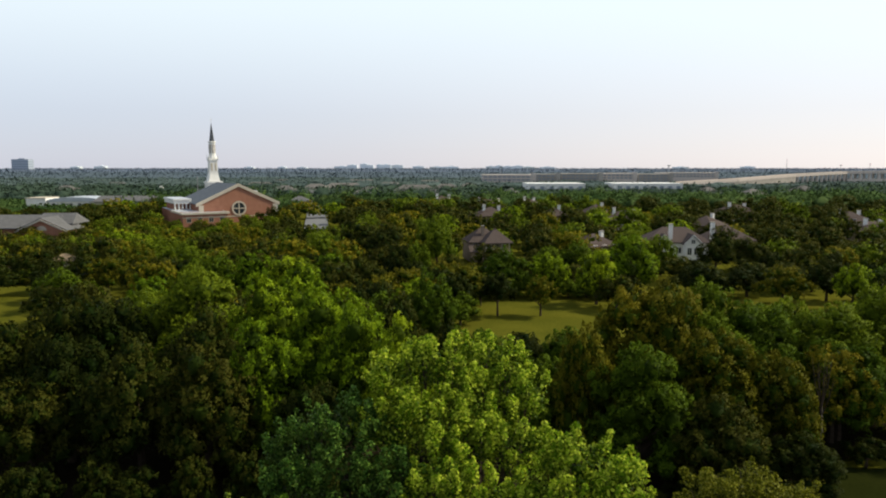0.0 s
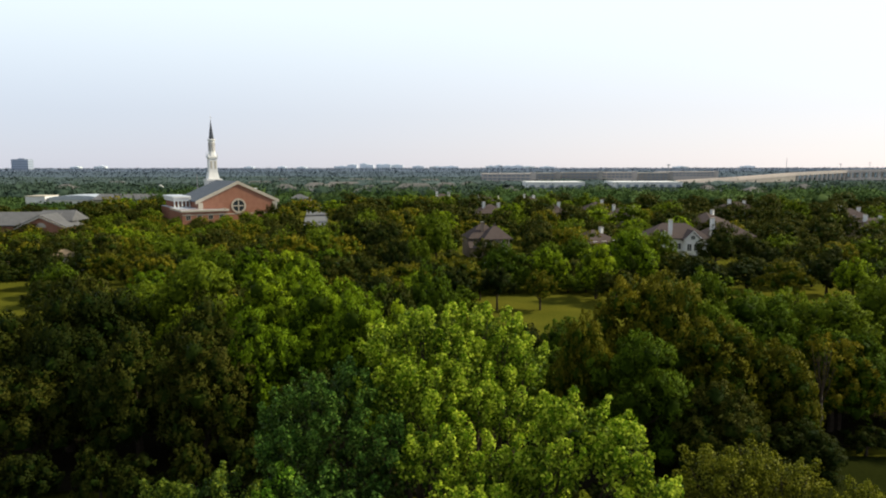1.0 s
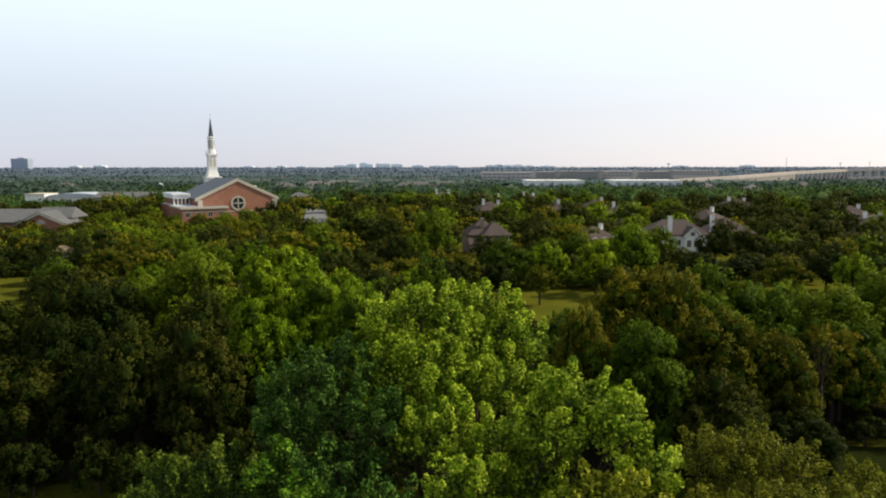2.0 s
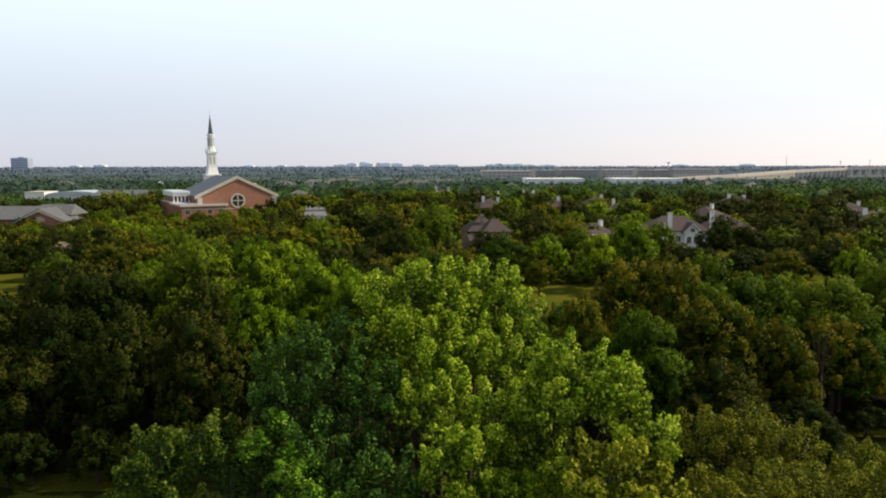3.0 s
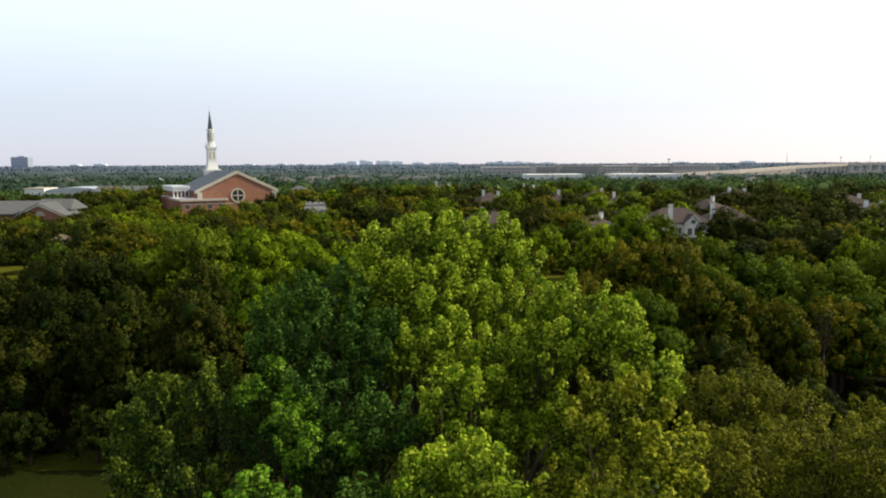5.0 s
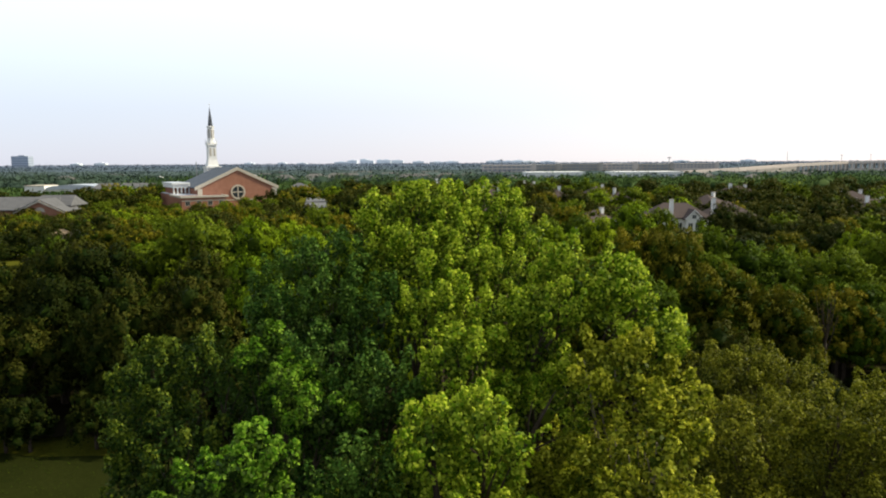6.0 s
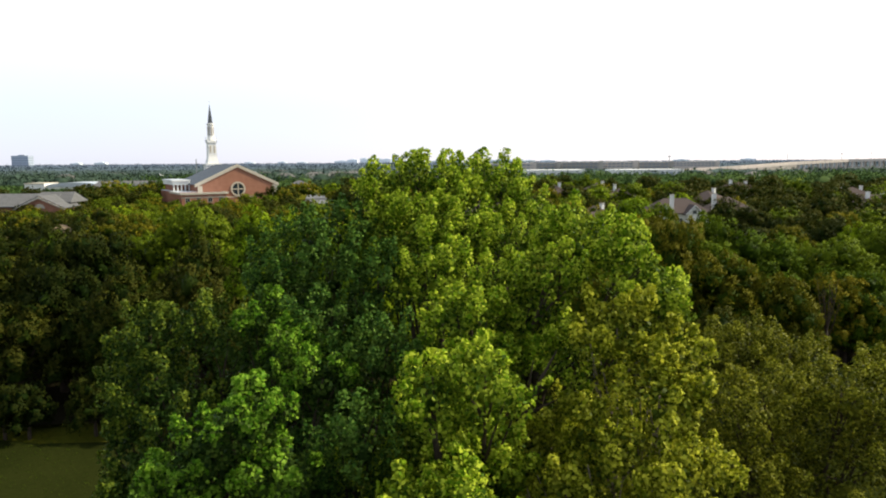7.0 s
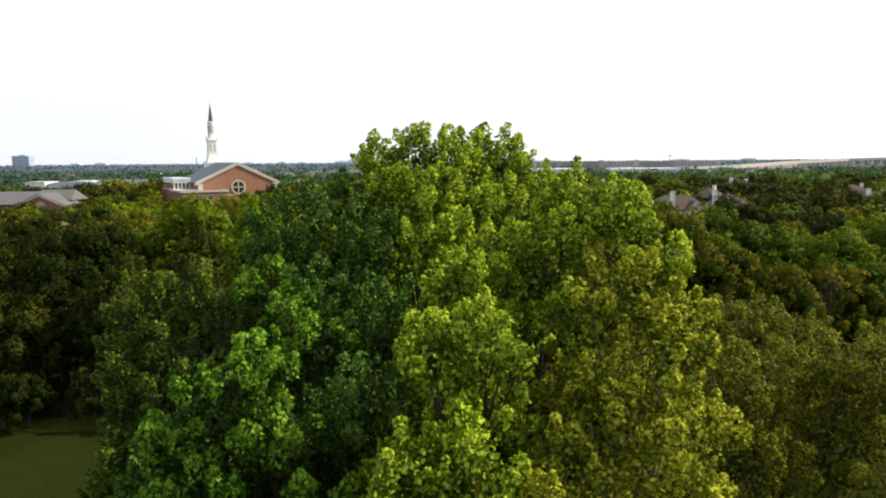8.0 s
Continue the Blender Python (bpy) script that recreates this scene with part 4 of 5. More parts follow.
def church():
    ob = thing("church", pose(-84.0, 282.0, 4.5, 0, 0, 32), "red-brick church with white trim and blue-grey roof", "church")
    w, L, eave, ridge = 32.0, 35.0, 7.8, 15.2
    bm = bmesh.new()
    profile(bm, [(-w / 2, -0.5), (w / 2, -0.5), (w / 2, eave), (0, ridge), (-w / 2, eave)], 0, L)
    part("wall", bm, BRICK, ob)
    bm = bmesh.new()
    gable_roof(bm, w, 0.5, L + 0.6, eave + 0.05, ridge + 0.05, 0.9, 0.35)
    part("roof", bm, SLATE, ob, "blue-grey shingle roof")
    bm = bmesh.new()
    k = (ridge - eave) / (w / 2)
    W = w / 2 + 1.0
    profile(bm, [(-W, eave - k - 0.75), (0, ridge - 0.7), (W, eave - k - 0.75), (W, eave - k + 0.5), (0, ridge + 0.55), (-W, eave - k + 0.5)], -0.45, 0.5)
    part("raking_cornice", bm, CREAM, ob)
    for sx in (-1, 1):
        x = sx * (w / 2 - 0.9)
        part("pilaster", boxed((x - 0.9, x + 0.9, -0.3, 0.1, -0.5, eave - 0.6)), CREAM, ob)
    # round window with its cross
    bm = bmesh.new()
    n = 40
    for i in range(n):
        a0, a1 = 2 * math.pi * i / n, 2 * math.pi * (i + 1) / n
        q = [(r * math.cos(a), yy, 5.6 + r * math.sin(a)) for yy in (-0.3, 0.0) for r, a in ((2.35, a0), (3.0, a0), (3.0, a1), (2.35, a1))]
        v = [bm.verts.new(p) for p in q]
        for f in ((0, 1, 2, 3), (4, 7, 6, 5), (0, 4, 5, 1), (1, 5, 6, 2), (2, 6, 7, 3), (3, 7, 4, 0)):
            bm.faces.new([v[j] for j in f])
    rose = part("round_window", bm, CREAM, ob)
    bm = bmesh.new()
    v = [bm.verts.new((2.36 * math.cos(2 * math.pi * i / n), -0.06, 5.6 + 2.36 * math.sin(2 * math.pi * i / n))) for i in range(n)]
    bm.faces.new(v)
    part("pane", bm, GLASS, rose)
    part("cross_bar", boxed((-2.35, 2.35, -0.22, -0.07, 5.4, 5.8)), CREAM, rose)
    part("cross_post", boxed((-0.2, 0.2, -0.2, -0.07, 3.25, 7.95)), CREAM, rose)
    # low wing in front, wrapping round the side, and the raised porch behind it
    part("front_wing", boxed((-24.0, -6.8, -9.0, -0.35, -0.5, 4.5)), BRICK, ob)
    part("wing_roof", boxed((-24.0, -6.8, -9.0, -0.35, 4.5, 4.6)), METAL_ROOF, ob, "pale flat metal roof")
    part("wing_parapet", boxed((-24.5, -6.3, -9.5, -9.0, 4.2, 4.9), (-24.5, -24.0, -9.0, 12.5, 4.2, 4.9), (-6.8, -6.3, -9.0, -0.4, 4.2, 4.9)), CREAM, ob)
    part("wing_band", boxed((-24.05, -6.75, -9.08, -9.003, 2.9, 3.2)), CREAM, ob)
    part("base_band", boxed((-6.2, 14.9, -0.12, -0.003, 2.2, 2.6)), CREAM, ob)
    part("side_wing", boxed((-24.0, -16.05, -0.34, 34.0, -0.5, 4.8)), BRICK, ob)
    part("side_roof", boxed((-24.0, -16.05, -0.34, 34.0, 4.8, 4.92)), METAL_ROOF, ob, "pale flat metal roof")
    part("porch_wall", boxed((-22.0, -16.05, 17.0, 34.0, 4.93, 7.4)), BRICK, ob)
    part("porch_fascia", boxed((-22.8, -16.05, 13.0, 34.0, 7.4, 8.8)), WHITE, ob)
    part("porch_cornice", boxed((-23.2, -16.05, 12.6, 34.4, 8.8, 9.3)), WHITE, ob)
    part("porch_roof", boxed((-23.0, -16.05, 12.8, 34.2, 9.3, 9.45)), METAL_ROOF, ob)
    for i in range(5):
        part("column", ring_column(-22.4 + 1.5 * i, 13.6, 4.92, 7.4, 0.3), WHITE, ob)
    part("roof_vent", boxed((8.6, 10.6, 9.0, 11.0, 10.2, 12.4)), WHITE, ob)
    part("gutter", boxed((16.9, 17.2, 0.5, 35.0, 6.9, 7.2)), WHITE, ob)
    part("downpipe", boxed((15.95, 16.1, -0.42, -0.3, -0.5, 6.9)), WHITE, ob)
    for i in range(4):
        window(ob, -21.8 + 4.2 * i, -9.0, 1.2, 1.6, 2.0, CREAM)
    part("side_block", boxed((15.9, 21.0, 4.0, 14.0, -0.5, 3.0)), CREAM, ob)
    # steeple behind the ridge
    st = thing("steeple", pose(-105.0, 314.5, 4.5, 0, 0, 32), "tall white church steeple with a dark pointed spire", "steeple")
    st.scale = (0.72, 0.72, 1.0)
    part("base", boxed((-4.4, 4.4, -4.4, 4.4, -0.5, 15.2), (-4.8, 4.8, -4.8, 4.8, 15.2, 16.0)), WHITE, st)
    bm = bmesh.new()
    ring_stack(bm, [(16.0, 4.9), (17.6, 4.3), (19.0, 3.7), (20.0, 3.6), (25.2, 3.4), (25.3, 4.0), (26.0, 4.0), (26.1, 3.2)], 4, turn=math.pi / 4)
    part("lower_stage", bm, WHITE, st)
    for sx in (-1, 1):
        for sy in (-1, 1):
            part("pinnacle", ring_column(2.7 * sx, 2.7 * sy, 26.0, 28.4, 0.3, 0.05), WHITE, st)
    bm = bmesh.new()
    ring_stack(bm, [(26.1, 3.0), (27.6, 2.3), (28.0, 2.15), (33.2, 1.95), (33.3, 2.35), (33.9, 2.35), (34.0, 1.9)], 8, turn=math.pi / 8)
    part("belfry", bm, WHITE, st)
    for i in range(8):
        a = 2 * math.pi * i / 8
        bm = boxed((-0.42, 0.42, -0.1, 0.1, 28.6, 32.4))
        bmesh.ops.rotate(bm, verts=bm.verts, cent=(0, 0, 0), matrix=Matrix.Rotation(a, 3, "Z"))
        bmesh.ops.translate(bm, verts=bm.verts, vec=(1.93 * math.sin(-a), 1.93 * math.cos(a), 0))
        part("louvre", bm, CONCRETE, st)
    bm = bmesh.new()
    ring_stack(bm, [(34.0, 1.7), (34.6, 1.45), (42.3, 0.12)], 8, turn=math.pi / 8)
    part("spire", bm, SPIRE, st, "dark metal spire")
    bm = bmesh.new()
    ring_stack(bm, [(42.2, 0.1), (44.6, 0.07)], 6)
    box(bm, -0.6, 0.6, -0.07, 0.07, 43.6, 43.8)
    part("finial", bm, WHITE, st)
    for x, z, ww, h in ((-1.2, 20.6, 0.9, 3.4), (1.2, 20.6, 0.9, 3.4)):
        part("niche", boxed((x - ww / 2, x + ww / 2, -2.62, -2.4, z, z + h)), CREAM, st)


def ring_column(x, y, z0, z1, r, r1=None):
    bm = bmesh.new()
    ring_stack(bm, [(z0, r * 1.25), (z0 + 0.25, r * 1.25), (z0 + 0.26, r), (z1 - 0.26, r1 if r1 is not None else r * 0.9), (z1 - 0.25, r1 if r1 is not None else r * 1.2), (z1, r1 if r1 is not None else r * 1.2)], 10, x, y)
    return bm


church()


def gabled_hall(x, y, rz, w, L, eave, ridge, label, wall, roof, name="hall", front=True, gx=22.5):
    """A long hall, its ridge across the view, with a projecting gabled front."""
    g = ground_z(x, y)
    ob = thing(name, pose(x, y, g, 0, 0, rz), label, "building")
    part("wall", boxed((-L / 2, L / 2, -w / 2, w / 2, -0.5, eave)), wall, ob)
    part("roof", hip_roof(L, w, eave, ridge, 0.7, 0.3, L / 2 - 0.6), roof, ob)
    if front:
        bm = bmesh.new()
        profile(bm, [(-7.5, -0.5), (7.5, -0.5), (7.5, eave), (0, ridge - 0.6), (-7.5, eave)], -w / 2 - 4, -w / 2 + 3)
        part("gable_wall", bm, wall, ob).location.x = gx
        bm = bmesh.new()
        gable_roof(bm, 15.0, -w / 2 - 4.6, 0, eave + 0.05, ridge - 0.5, 0.7, 0.25)
        part("gable_roof", bm, roof, ob).location.x = gx
        bm = bmesh.new()
        k = (ridge - 0.6 - eave) / 7.5
        profile(bm, [(-8.3, eave - 0.8 * k - 0.5), (0, ridge - 1.2), (8.3, eave - 0.8 * k - 0.5), (8.3, eave - 0.8 * k), (0, ridge - 0.55), (-8.3, eave - 0.8 * k)], -w / 2 - 4.8, -w / 2 - 4.62)
        part("gable_trim", bm, CREAM, ob).location.x = gx
        bm = bmesh.new()
        n = 20
        bm.faces.new([bm.verts.new((1.6 * math.cos(math.pi * i / n), -w / 2 - 4.05, eave - 0.2 + 1.5 * math.sin(math.pi * i / n))) for i in range(n + 1)])
        part("fanlight", bm, CREAM, ob).location.x = gx
    if front:
        roof = hip_roof(13.0, w - 4.0, eave + 1.2, ridge + 0.5, 0.3, 0.3, 5.5)
        bmesh.ops.translate(roof, verts=roof.verts, vec=(gx, 1.2, 0))
        part("centre_roof", roof, GREY_SHINGLE, ob)
    for i in range(8):
        window(ob, -L / 2 + L * (i + 0.5) / 8, -w / 2, 1.0, 1.5, 1.8, CREAM)
    return ob


gabled_hall(-163.5, 232.0, 4, 16, 68, 5.0, 9.2, "brick hall with a cream-trimmed gable and grey roof", BRICK, GREY_SHINGLE, gx=32.0)
school = thing("sports_hall", pose(-200.0, 362.0, 5.0, 0, 0, 4), "long white hall with a pale vaulted roof", "building")
part("wall", boxed((-8.0, 19.0, 0, 20, -0.5, 3.6)), WHITE, school)
bm = bmesh.new()
profile(bm, [(-9.0, 3.6), (19.8, 3.6), (19.8, 3.9)] + [(5.4 + 14.4 * math.cos(math.pi * i / 12), 3.9 + 2.1 * math.sin(math.pi * i / 12)) for i in range(1, 12)] + [(-9.0, 3.9)], -0.5, 20.5)
part("vaulted_roof", bm, METAL_ROOF, school)
part("tower_block", boxed((-19.0, -9.05, -1.0, 14, -0.5, 5.4)), WHITE, school)
part("tower_coping", boxed((-19.3, -9.0, -1.3, 14.3, 5.4, 5.8)), CREAM, school)
for i in range(6):
    window(school, -5.5 + 4.4 * i, 0.0, 1.2, 1.6, 1.6)
gabled_hall(-167.0, 366.0, 6, 16, 31, 4.2, 7.2, "low grey-roofed school building behind trees", CREAM, GREY_SHINGLE, front=False)

h1 = house(10.4, 180.0, 12, 11.0, 9.0, 5.4, 9.8, BRICK_TAN, SHINGLE, "two-storey house with brown hipped roof and balcony", ((-0.6, -2.4, 10.6, BRICK_TAN),))
h1.scale = (0.88, 0.88, 0.88)
h1.location.z = 0.9
part("front_wall", boxed((-1.2, 6.2, -7.6, -4.5, -1.5, 5.4)), BRICK_TAN, h1)
roof = hip_roof(9.4, 9.0, 5.45, 9.9, 0.2)
bmesh.ops.translate(roof, verts=roof.verts, vec=(2.9, -4.6, 0))
part("front_roof", roof, SHINGLE, h1)
part("ridge_cap", boxed((2.5, 3.3, -5.0, -4.2, 9.75, 10.05)), SHINGLE, h1)
part("porch_wall", boxed((-5.6, -1.25, -7.0, -4.5, -0.5, 2.6)), BRICK_TAN, h1)
bm = bmesh.new()
v = [bm.verts.new(p) for p in ((-6.1, -7.6, 2.6), (-1.2, -7.6, 2.6), (-1.2, -4.5, 4.8), (-6.1, -4.5, 4.8), (-6.1, -7.6, 2.85), (-1.2, -7.6, 2.85), (-1.2, -4.5, 5.05), (-6.1, -4.5, 5.05))]
for f in ((3, 2, 1, 0), (4, 5, 6, 7), (0, 1, 5, 4), (1, 2, 6, 5), (2, 3, 7, 6), (3, 0, 4, 7)):
    bm.faces.new([v[i] for i in f])
part("porch_roof", bm, SHINGLE, h1)
part("balcony_floor", boxed((-1.4, 6.6, -9.1, -7.61, 2.7, 2.95)), CREAM, h1)
for i in range(4):
    part("post", boxed((-1.3 + 2.55 * i, -1.0 + 2.55 * i, -9.0, -8.7, -0.5, 5.44)), CREAM, h1)
part("rail", boxed((-1.3, 6.5, -8.95, -8.85, 3.85, 3.95)), CREAM, h1)
for i in range(15):
    part("baluster", boxed((-1.2 + 0.53 * i, -1.15 + 0.53 * i, -8.92, -8.88, 2.95, 3.85)), CREAM, h1)
for i in range(3):
    window(h1, 0.2 + 2.4 * i, -7.6, 3.0, 1.5, 2.0)
h2 = house(61.3, 181.0, -4, 16.0, 10.0, 6.4, 10.2, WHITE, SHINGLE, "white two-storey house with grey-brown roof", ((-1.9, -4.0, 11.2, WHITE),))
bm = bmesh.new()
profile(bm, [(1.2, -0.5), (4.8, -0.5), (4.8, 6.6), (3.0, 8.4), (1.2, 6.6)], -7.4, -3.0)
part("gable_wall", bm, WHITE, h2)
bm = bmesh.new()
profile(bm, [(0.6, 6.2), (3.0, 8.55), (5.4, 6.2), (5.4, 6.5), (3.0, 8.85), (0.6, 6.5)], -7.9, 0.0)
part("gable_roof", bm, SHINGLE, h2)
for z in (0.8, 3.7):
    for dx in (-0.85, 0.85):
        window(h2, 3.0 + dx, -7.4, z, 1.0, 1.7)
window(h2, 3.0, -7.4, 6.6, 0.9, 0.9)
bm = bmesh.new()
profile(bm, [(-5.3, 5.8), (-2.3, 5.8), (-2.3, 6.9), (-3.8, 8.4), (-5.3, 6.9)], -5.6, -2.0)
part("dormer", bm, WHITE, h2)
bm = bmesh.new()
profile(bm, [(-5.8, 6.5), (-3.8, 8.5), (-1.8, 6.5), (-1.8, 6.75), (-3.8, 8.75), (-5.8, 6.75)], -5.9, -1.0)
part("dormer_roof", bm, SHINGLE, h2)
window(h2, -3.8, -5.6, 6.3, 1.0, 0.9)
for gx, gy, gz, half, rise in ((3.0, -7.96, 6.2, 2.4, 2.35), (-3.8, -5.96, 6.5, 2.0, 2.0)):
    bm = bmesh.new()
    profile(bm, [(gx - half, gz), (gx, gz + rise), (gx + half, gz), (gx + half, gz + 0.32), (gx, gz + rise + 0.32), (gx - half, gz + 0.32)], gy, gy + 0.05)
    part("bargeboard", bm, WHITE, h2)
house(77.6, 187.0, 4, 10.6, 11.0, 6.0, 10.0, BRICK_TAN, SHINGLE, "brick house with a long brown hipped roof", ((-5.3, -3.0, 10.9, WHITE),))

# more roofs and chimneys among the crowns: x, y, turn, width, depth, eave, ridge, chimney tops
roofs = [(-0.3, 312.0, 20, 12, 11, 5.4, 9.0), (19.0, 290.0, -15, 14, 11, 5.2, 8.4), (17.2, 248.0, 10, 11, 10, 5.2, 8.4), (37.4, 300.0, 25, 11, 10, 5.2, 8.2), (39.0, 240.0, 5, 7, 8, 6.0, 9.2), (58.5, 262.0, 8, 10, 10, 4.6, 8.2), (62.0, 236.0, -20, 12, 10, 4.8, 8.4)]
more_roofs = [(40.5, 184.0, 30, 10, 9, 4.8, 8.0), (135.0, 215.0, 12, 14, 11, 4.2, 7.4), (142.0, 240.0, -10, 13, 11, 4.4, 7.6), (84.0, 218.0, 40, 9, 9, 5.6, 8.8), (112.0, 262.0, 10, 14, 11, 5.0, 8.0)]
for x, y, rz, w, d, e, r in roofs + more_roofs:
    house(x, y, rz, w, d, e, r, BRICK_TAN, SHINGLE, "brick house with brown roof and white chimney", ((-w * 0.24, -1.0, r + 0.9, WHITE), (w * 0.3, 1.0, r + 0.3, WHITE)) if w > 10 else ((w * 0.2, -1.0, r + 0.6, WHITE),))
far_roofs = [(-72.0, 345.0, 10, 18, 12), (-47.0, 405.0, -8, 28, 14), (-80.0, 425.0, 15, 24, 14), (-28.0, 425.0, 5, 30, 14), (-8.0, 445.0, -5, 32, 14), (-92.0, 460.0, 0, 26, 14), (40.0, 410.0, 8, 26, 14)]
for x, y, rz, w, d in far_roofs:
    house(x, y, rz, w * 0.62, d * 0.8, 4.4, 7.4, CREAM, GREY_SHINGLE, "long grey-roofed house far behind the trees", (), 1, "far houses")
for x, y, rz, w in [(-159.5, 600.4, 6, 34.7), (-107.1, 465.4, -5, 23.0), (-96.9, 524.4, -4, 26.0), (-80.4, 559.8, 10, 41.6), (-45.7, 429.1, -11, 21.2), (-46.6, 600.4, -6, 29.7), (-19.9, 493.1, -3, 36.6), (2.6, 524.4, -2, 26.0), (-179.8, 767.1, 8, 31.6), (-91.1, 767.1, 4, 44.3), (-14.5, 733.2, 4, 36.3), (21.2, 559.8, -10, 23.1), (39.7, 398.1, 11, 13.1), (165.0, 429.1, 2, 17.7), (171.1, 379.8, 10, 18.8), (244.2, 465.4, -8, 19.2), (-255.0, 465.4, -12, 23.0), (-284.4, 600.4, -6, 29.7)]:
    house(x, y, rz, w * 0.8, 13, 5.4, 9.2, CREAM, PALE_SHINGLE, "low pale-roofed building far behind the trees", (), 1, "far houses").location.z = ground_z(x * FARTHER, y * FARTHER) - 1.0


tank = thing("water_tank", pose(-205.0, 500.0, 5.0), "small white globe-shaped water tank on a stem", "tank")
bm = bmesh.new()
ring_stack(bm, [(-0.5, 0.7), (3.0, 0.45), (4.4, 0.45)], 10)
part("stem", bm, WHITE, tank)
bm = bmesh.new()
bmesh.ops.create_icosphere(bm, subdivisions=3, radius=1.9)
bmesh.ops.translate(bm, verts=bm.verts, vec=(0, 0, 6.0))
part("globe", bm, WHITE, tank)


def shed(x, y, rz, w, d, eave, ridge, label):
    ob = thing("shed", pose(x, y, ground_z(x, y), 0, 0, rz), label, "shed")
    part("wall", boxed((-w / 2, w / 2, -d / 2, d / 2, -0.4, eave)), CREAM, ob)
    part("roof", hip_roof(w, d, eave, ridge, 0.4, 0.2), TAN_ROOF, ob)
    part("door", boxed((-0.5, 0.5, -d / 2 - 0.05, -d / 2 - 0.003, 0, 2.1)), WHITE, ob)
    HOUSES.append((x, y, w * 0.6))


shed(-92.5, 166.0, 20, 5.0, 4.0, 4.4, 6.1, "small shed with a tan roof by the lawn")
shed(-106.0, 163.0, 5, 6.0, 4.0, 2.6, 3.8, "low shed with a tan roof by the lawn")


def warehouse(x, y, w, d, h, label):
    ob = thing("warehouse", pose(x, y, ground_z(x, y)), label, "building")
    part("wall", boxed((-w / 2, w / 2, 0, d, -0.5, h - 1.4)), WHITE, ob)
    part("parapet", boxed((-w / 2 - 0.2, w / 2 + 0.2, -0.2, d + 0.2, h - 1.4, h)), WHITE, ob)
    n = int(w / 7)
    for i in range(n):
        cx = -w / 2 + w * (i + 0.5) / n
        part("loading_door", boxed((cx - 1.8, cx + 1.8, -0.06, -0.004, 3.4, 7.0)), DARK_WALL, ob)
    return ob


warehouse(94.5, 572.0, 47.6, 40, 9.4, "long white flat-roofed warehouse with dark openings")
warehouse(175.5, 585.0, 57.0, 40, 9.2, "long white flat-roofed warehouse with dark openings")


def deck_building(x, y, w, d, floors, label, material=PINKISH, base=8.0):
    """Stacked floors with open dark bays and columns."""
    ob = thing("office_building", pose(x, y, ground_z(x, y)), label, "building", "office blocks along the highway")
    part("plinth", boxed((-w / 2, w / 2, 0, d, -0.5, base)), material, ob)
    z = base
    for f in range(floors):
        part("recess", boxed((-w / 2 + 0.8, w / 2 - 0.8, 0.9, d, z, z + 1.7)), DARK_WALL, ob)
        n = int(w / 5)
        for i in range(n + 1):
            cx = -w / 2 + 0.5 + (w - 1) * i / n
            part("column", boxed((cx - 0.5, cx + 0.5, 0.05, 0.85, z, z + 1.7)), material, ob)
        part("spandrel", boxed((-w / 2, w / 2, 0, d, z + 1.7, z + 3.2)), material, ob)
        z += 3.2
    part("stair_tower", boxed((w / 2 - 4.5, w / 2 + 0.4, -0.4, 5, base, z + 1.2)), material, ob)


deck_building(70.0, 728.0, 56, 34, 2, "sandy office block with dark window bands", base=9.4)
deck_building(117.6, 784.0, 31, 34, 3, "grey office block with dark window bands", CONCRETE, 6.5)
deck_building(162.4, 805.0, 48, 34, 3, "grey office block with dark window bands", CONCRETE, 7.0)
deck_building(212.8, 819.0, 36, 34, 2, "sandy office block with dark window bands", base=10.4)
deck_building(254.8, 826.0, 42, 34, 3, "grey office block with dark window bands", CONCRETE, 6.5)
deck_building(361.0, 1008.0, 84, 34, 2, "long sandy office block with dark window bands", base=9.5)


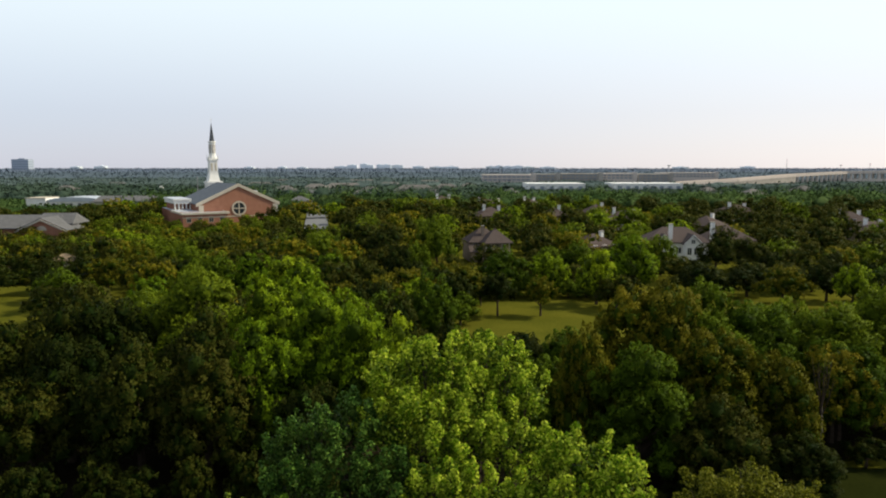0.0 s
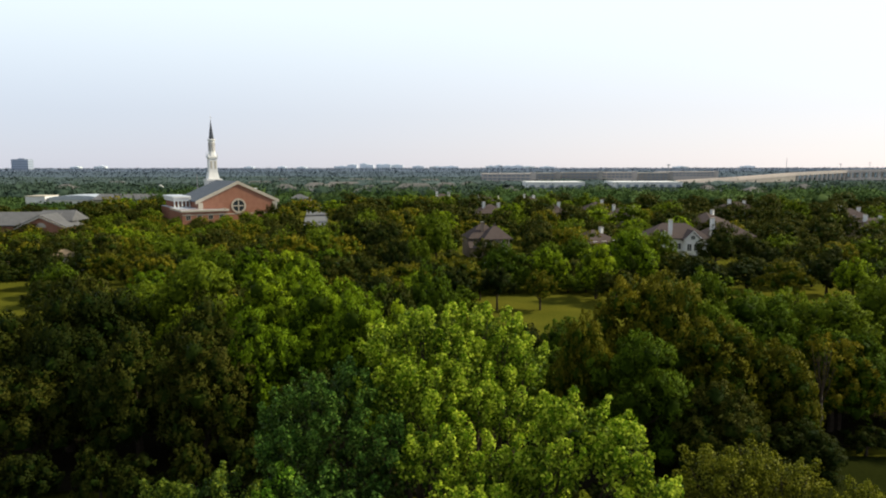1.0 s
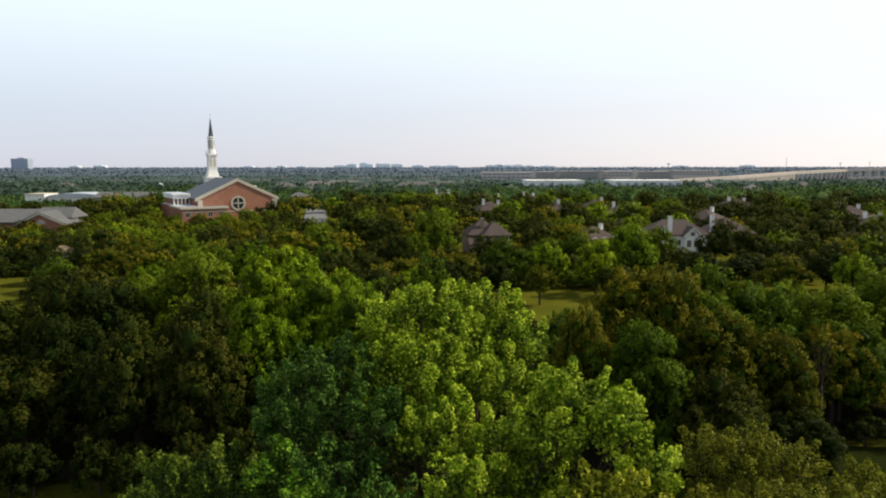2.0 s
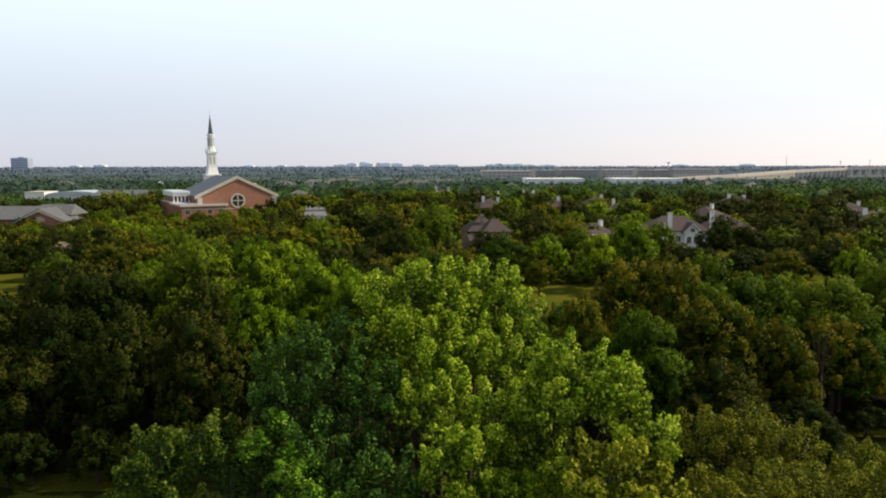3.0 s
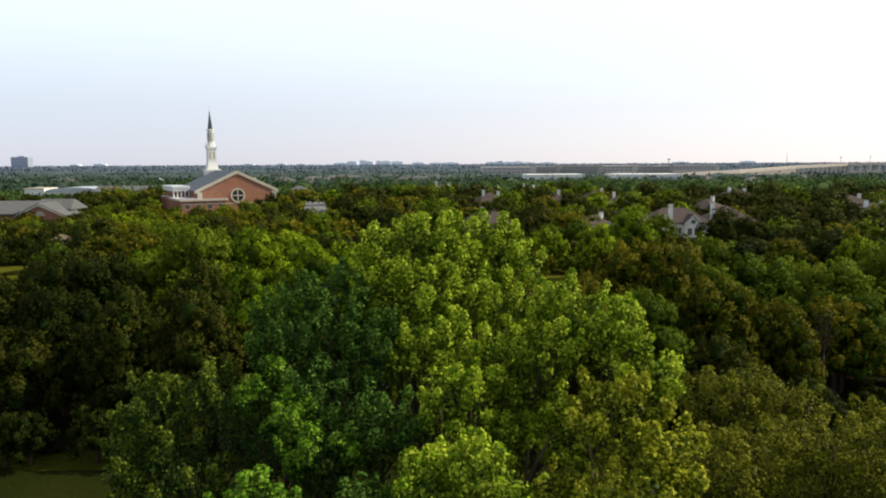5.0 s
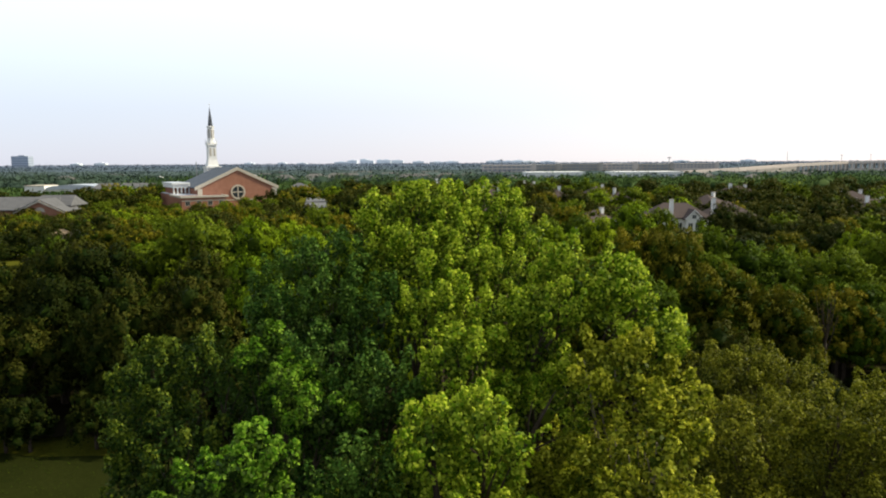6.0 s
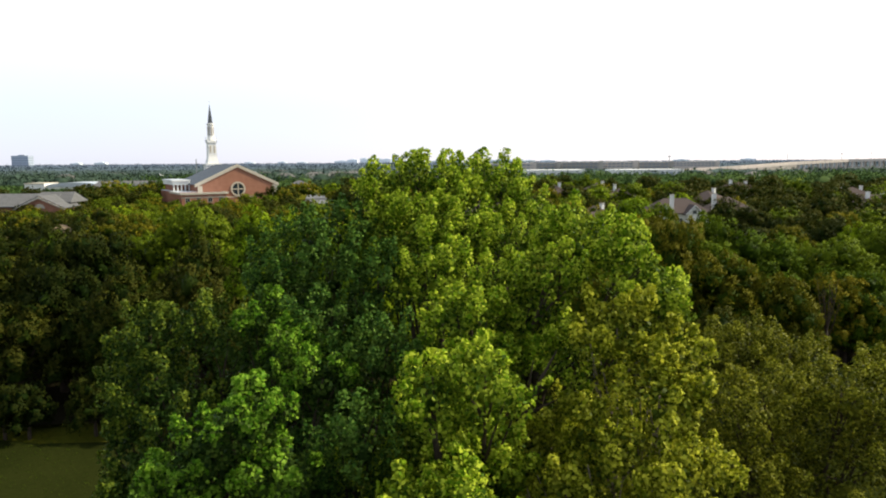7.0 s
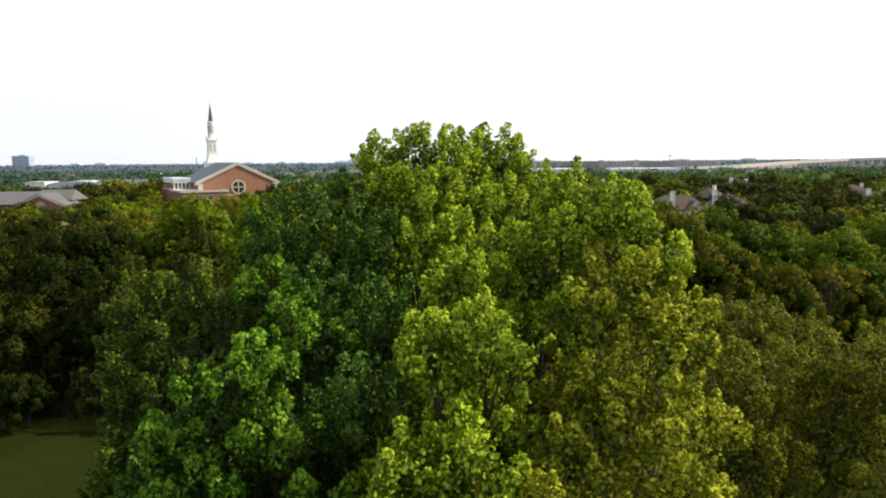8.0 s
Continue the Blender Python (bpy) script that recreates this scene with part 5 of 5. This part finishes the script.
def overpass():
    """The raised highway: ramp, deck, parapets and piers."""
    ob = thing("highway_overpass", pose(0, 0, 0), "pale concrete highway overpass on square piers", "bridge")
    pts = [(262.0, 757.0, 8.6), (355.0, 825.0, 11.0), (484.0, 944.0, 15.0), (609.0, 1037.0, 17.9), (714.0, 1029.0, 20.0), (903.0, 1016.0, 20.8)]
    for a, b in zip(pts, pts[1:]):
        bm = bmesh.new()
        for y0, y1, h0, h1 in ((0, 18, -2.2, 0), (0, 0.6, 0, 1.5), (17.4, 18, 0, 1.5)):
            v = [bm.verts.new((p[0], p[1] + yy, p[2] + hh)) for p in (a, b) for yy, hh in ((y0, h0), (y1, h0), (y1, h1), (y0, h1))]
            for f in ((0, 1, 2, 3), (7, 6, 5, 4), (0, 4, 5, 1), (1, 5, 6, 2), (2, 6, 7, 3), (3, 7, 4, 0)):
                bm.faces.new([v[i] for i in f])
        part("deck", bm, PINKISH, ob)
        n = max(2, int((Vector(b) - Vector(a)).length / 13)) if a[0] > 400 else 0
        for i in range(n):
            q = Vector(a).lerp(Vector(b), (i + 0.5) / n)
            part("pier", boxed((q.x - 1.3, q.x + 1.3, q.y + 1.0, q.y + 3.4, 0, q.z - 2.1)), PINKISH, ob)
            part("pier", boxed((q.x - 1.3, q.x + 1.3, q.y + 14.0, q.y + 16.4, 0, q.z - 2.1)), PINKISH, ob)
    for (xa, ya, za), (xb, yb, zb) in zip(pts[:2], pts[1:3]):
        bm = bmesh.new()
        v = [bm.verts.new(p) for p in ((xa, ya + 0.5, 0), (xb, yb + 0.5, 0), (xb, yb + 0.5, zb - 2.21), (xa, ya + 0.5, za - 2.21), (xa, ya + 17, 0), (xb, yb + 17, 0), (xb, yb + 17, zb - 2.21), (xa, ya + 17, za - 2.21))]
        for f in ((0, 1, 2, 3), (7, 6, 5, 4), (0, 4, 5, 1), (1, 5, 6, 2), (2, 6, 7, 3), (3, 7, 4, 0)):
            bm.faces.new([v[i] for i in f])
        part("embankment", bm, CONCRETE, ob)
    part("frontage_wall", boxed((590, 920, 1004.0, 1005.2, 0, 9.0)), PINKISH, ob)


overpass()


def mast(x, y, h, label, arms=True, stout=1.0):
    g = ground_z(x, y)
    ob = thing("light_mast", pose(x, y, g), label, "mast", "tall masts along the highway")
    bm = bmesh.new()
    ring_stack(bm, [(-0.5, 0.36 * stout), (h, 0.2 * stout)], 8)
    part("pole", bm, STEEL, ob)
    if arms:
        bm = bmesh.new()
        ring_stack(bm, [(h - 0.6 * stout, 0.9 * stout), (h - 0.3 * stout, 1.3 * stout), (h, 1.3 * stout), (h + 0.2 * stout, 0.5 * stout)], 12)
        part("lamp_ring", bm, STEEL, ob)


for x, y, h in ((501.0, 1530.0, 27.0), (129.0, 1530.0, 24.0), (1360.0, 2730.0, 55.0), (620.0, 1075.0, 27.0), (842.0, 1360.0, 30.0)):
    mast(x, y, h, "tall slim steel mast with a ring of lamps", y < 1600, 3.0 if y > 1400 else 1.4)
mast(-113.5, 318.0, 18.0, "slim pale pole beside the church", False)


def far_tower(x, y, w, d, h, material, label):
    ob = thing("distant_tower", pose(x, y, 5.0), label, "building", "skyline on the horizon")
    n = max(3, int(h / 9))
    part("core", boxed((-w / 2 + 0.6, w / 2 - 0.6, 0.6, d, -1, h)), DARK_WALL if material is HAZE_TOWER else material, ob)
    for i in range(n):
        part("storey_band", boxed((-w / 2, w / 2, 0, d + 0.6, h * (i + 0.15) / n, h * (i + 0.8) / n)), material, ob)
    part("roof_plant", boxed((-w / 6, w / 5, d * 0.3, d * 0.7, h, h + 4)), material, ob)


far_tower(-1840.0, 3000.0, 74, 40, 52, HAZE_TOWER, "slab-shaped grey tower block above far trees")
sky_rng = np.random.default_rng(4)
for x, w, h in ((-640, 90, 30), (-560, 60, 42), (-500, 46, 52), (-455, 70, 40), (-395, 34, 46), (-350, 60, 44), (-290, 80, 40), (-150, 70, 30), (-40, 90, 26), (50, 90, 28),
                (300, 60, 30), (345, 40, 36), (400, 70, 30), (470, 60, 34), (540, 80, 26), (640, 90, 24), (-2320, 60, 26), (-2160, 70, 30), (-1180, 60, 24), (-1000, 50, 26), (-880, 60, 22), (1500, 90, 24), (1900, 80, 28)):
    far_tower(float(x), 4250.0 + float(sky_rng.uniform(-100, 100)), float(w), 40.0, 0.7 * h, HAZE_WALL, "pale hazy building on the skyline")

bm = bmesh.new()
lane = []
for i in range(15):
    y, q = 255.0 + 10.0 * i, i / 14
    lane.append([bm.verts.new((x, y, ground_z(x, y) + 0.4)) for x in (-52.0 - 25.0 * q, -43.0 - 23.0 * q)])
for a, b in zip(lane, lane[1:]):
    bm.faces.new((a[0], a[1], b[1], b[0]))
tagged(new("road", mesh_of(bm, "road", ASPHALT)), "pale grey lane between the trees", "road", kind="structure")

# ---- the woods ----
fill(60, 100, 6.6, 11.0, 4.4, (3.5, 1.2, 5, 1), "trees of the woods")
fill(100, 160, 6.6, 8.2, 4.0, (4, 1.0, 4.5, 1.5), "trees of the woods")
fill(160, 262, 9.0, 9.0, 5.4, (2.5, 0.5, 6, 1), "")
fill(190, 268, 5.0, 7.0, 3.2, (2.4, 1.4, 3.6, 3.2), "", (-126, -34))
fill(165, 224, 5.6, 8.0, 3.5, (1.6, 0.4, 5, 3.5), "", (-172, -100))
fill(262, 322, 10.0, 8.6, 6.0, (3, 1, 5, 1), "")
join_woods()


def far_woods(name, y0, y1, step0, quads, size, tall, material, label, seed, calm=0.0):
    """Tree crowns too far off to count, as one sheet of leaf clumps."""
    rng = np.random.default_rng(seed)
    P, N, S, C, B = [], [], [], [], []
    y = y0
    while y < y1:
        step = step0 * (y / y0)
        half = 0.72 * y + 30
        xs = np.arange(-half, half, step) + rng.uniform(-0.4, 0.4, len(np.arange(-half, half, step))) * step
        for x in xs:
            py = y + rng.uniform(-0.4, 0.4) * step
            if not free(x, py, step * 0.35):
                continue
            r = step * (rng.uniform(0.5, 0.75) if calm < 0.5 else rng.uniform(0.85, 1.2))
            mid = 0.5 if calm < 0.5 else 0.66
            h = tall * (rng.uniform(0.6, 1.2) if calm < 0.5 else rng.uniform(0.85, 1.1))
            for x0, x1, ya, yb, top in LOW:
                if x0 < x < x1 and ya < py < yb:
                    h = min(h, top)
            d = sphere_dirs(quads, rng, -0.3)
            k = rng.uniform(0.75, 1.08, len(d))[:, None]
            lump = 1 + 0.22 * np.sin(d * 5 + rng.uniform(0, 6, 3)).sum(axis=1, keepdims=True) / 1.5
            P.append(np.array([x, py, ground_z(x, py) + h * mid]) + d * k * lump * np.array([r, r, h * (1 - mid)]))
            N.append(np.hstack([d * (1 - 0.6 * calm) + rng.normal(size=d.shape) * 0.35 * (1 - 0.5 * calm) + np.array([0, 0, 0.3 + calm]), d * (1 - 0.7 * calm) + np.array([0, 0, 0.4 + calm])]))
            S.append(size * (step / step0) * rng.uniform(0.7, 1.3, len(d)))
            C.append((x, py, ground_z(x, py) + h * mid))
            k = 0.7 if calm < 0.5 else 0.95
            B.append((r * k, r * k, h * (1 - mid) * k))
        y += step * 0.8
    ob = new(name, leaf_mesh(name, np.concatenate(P), np.concatenate(N), np.concatenate(S), rng, material, 0.6, 0.4, (np.array(C), np.array(B)), 1, soft=0.85 + 0.1 * calm, corners=3, level_top=0.8 * calm))
    tagged(ob, label, "woods", kind="stuff")


# each band's leaf colour carries more of the distance haze
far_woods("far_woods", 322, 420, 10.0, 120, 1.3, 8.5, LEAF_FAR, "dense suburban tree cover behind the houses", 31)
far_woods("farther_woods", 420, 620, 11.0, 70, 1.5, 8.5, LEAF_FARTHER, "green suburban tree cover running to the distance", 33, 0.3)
far_woods("hazy_woods", 620, 1050, 16.0, 36, 2.4, 8.5, LEAF_HAZY, "green tree cover in the distance, muted by haze in its colour", 34, 0.8)
far_woods("bluish_woods", 1050, 1900, 26.0, 18, 4.2, 9.0, LEAF_HAZE_BLUE, "tree cover in the distance, coloured with bluish haze", 35, 1.0)
far_woods("distant_woods", 1900, 4300, 46.0, 10, 8.0, 9.0, LEAF_DISTANT, "distant tree cover at the horizon, coloured with blue haze", 32, 1.0)
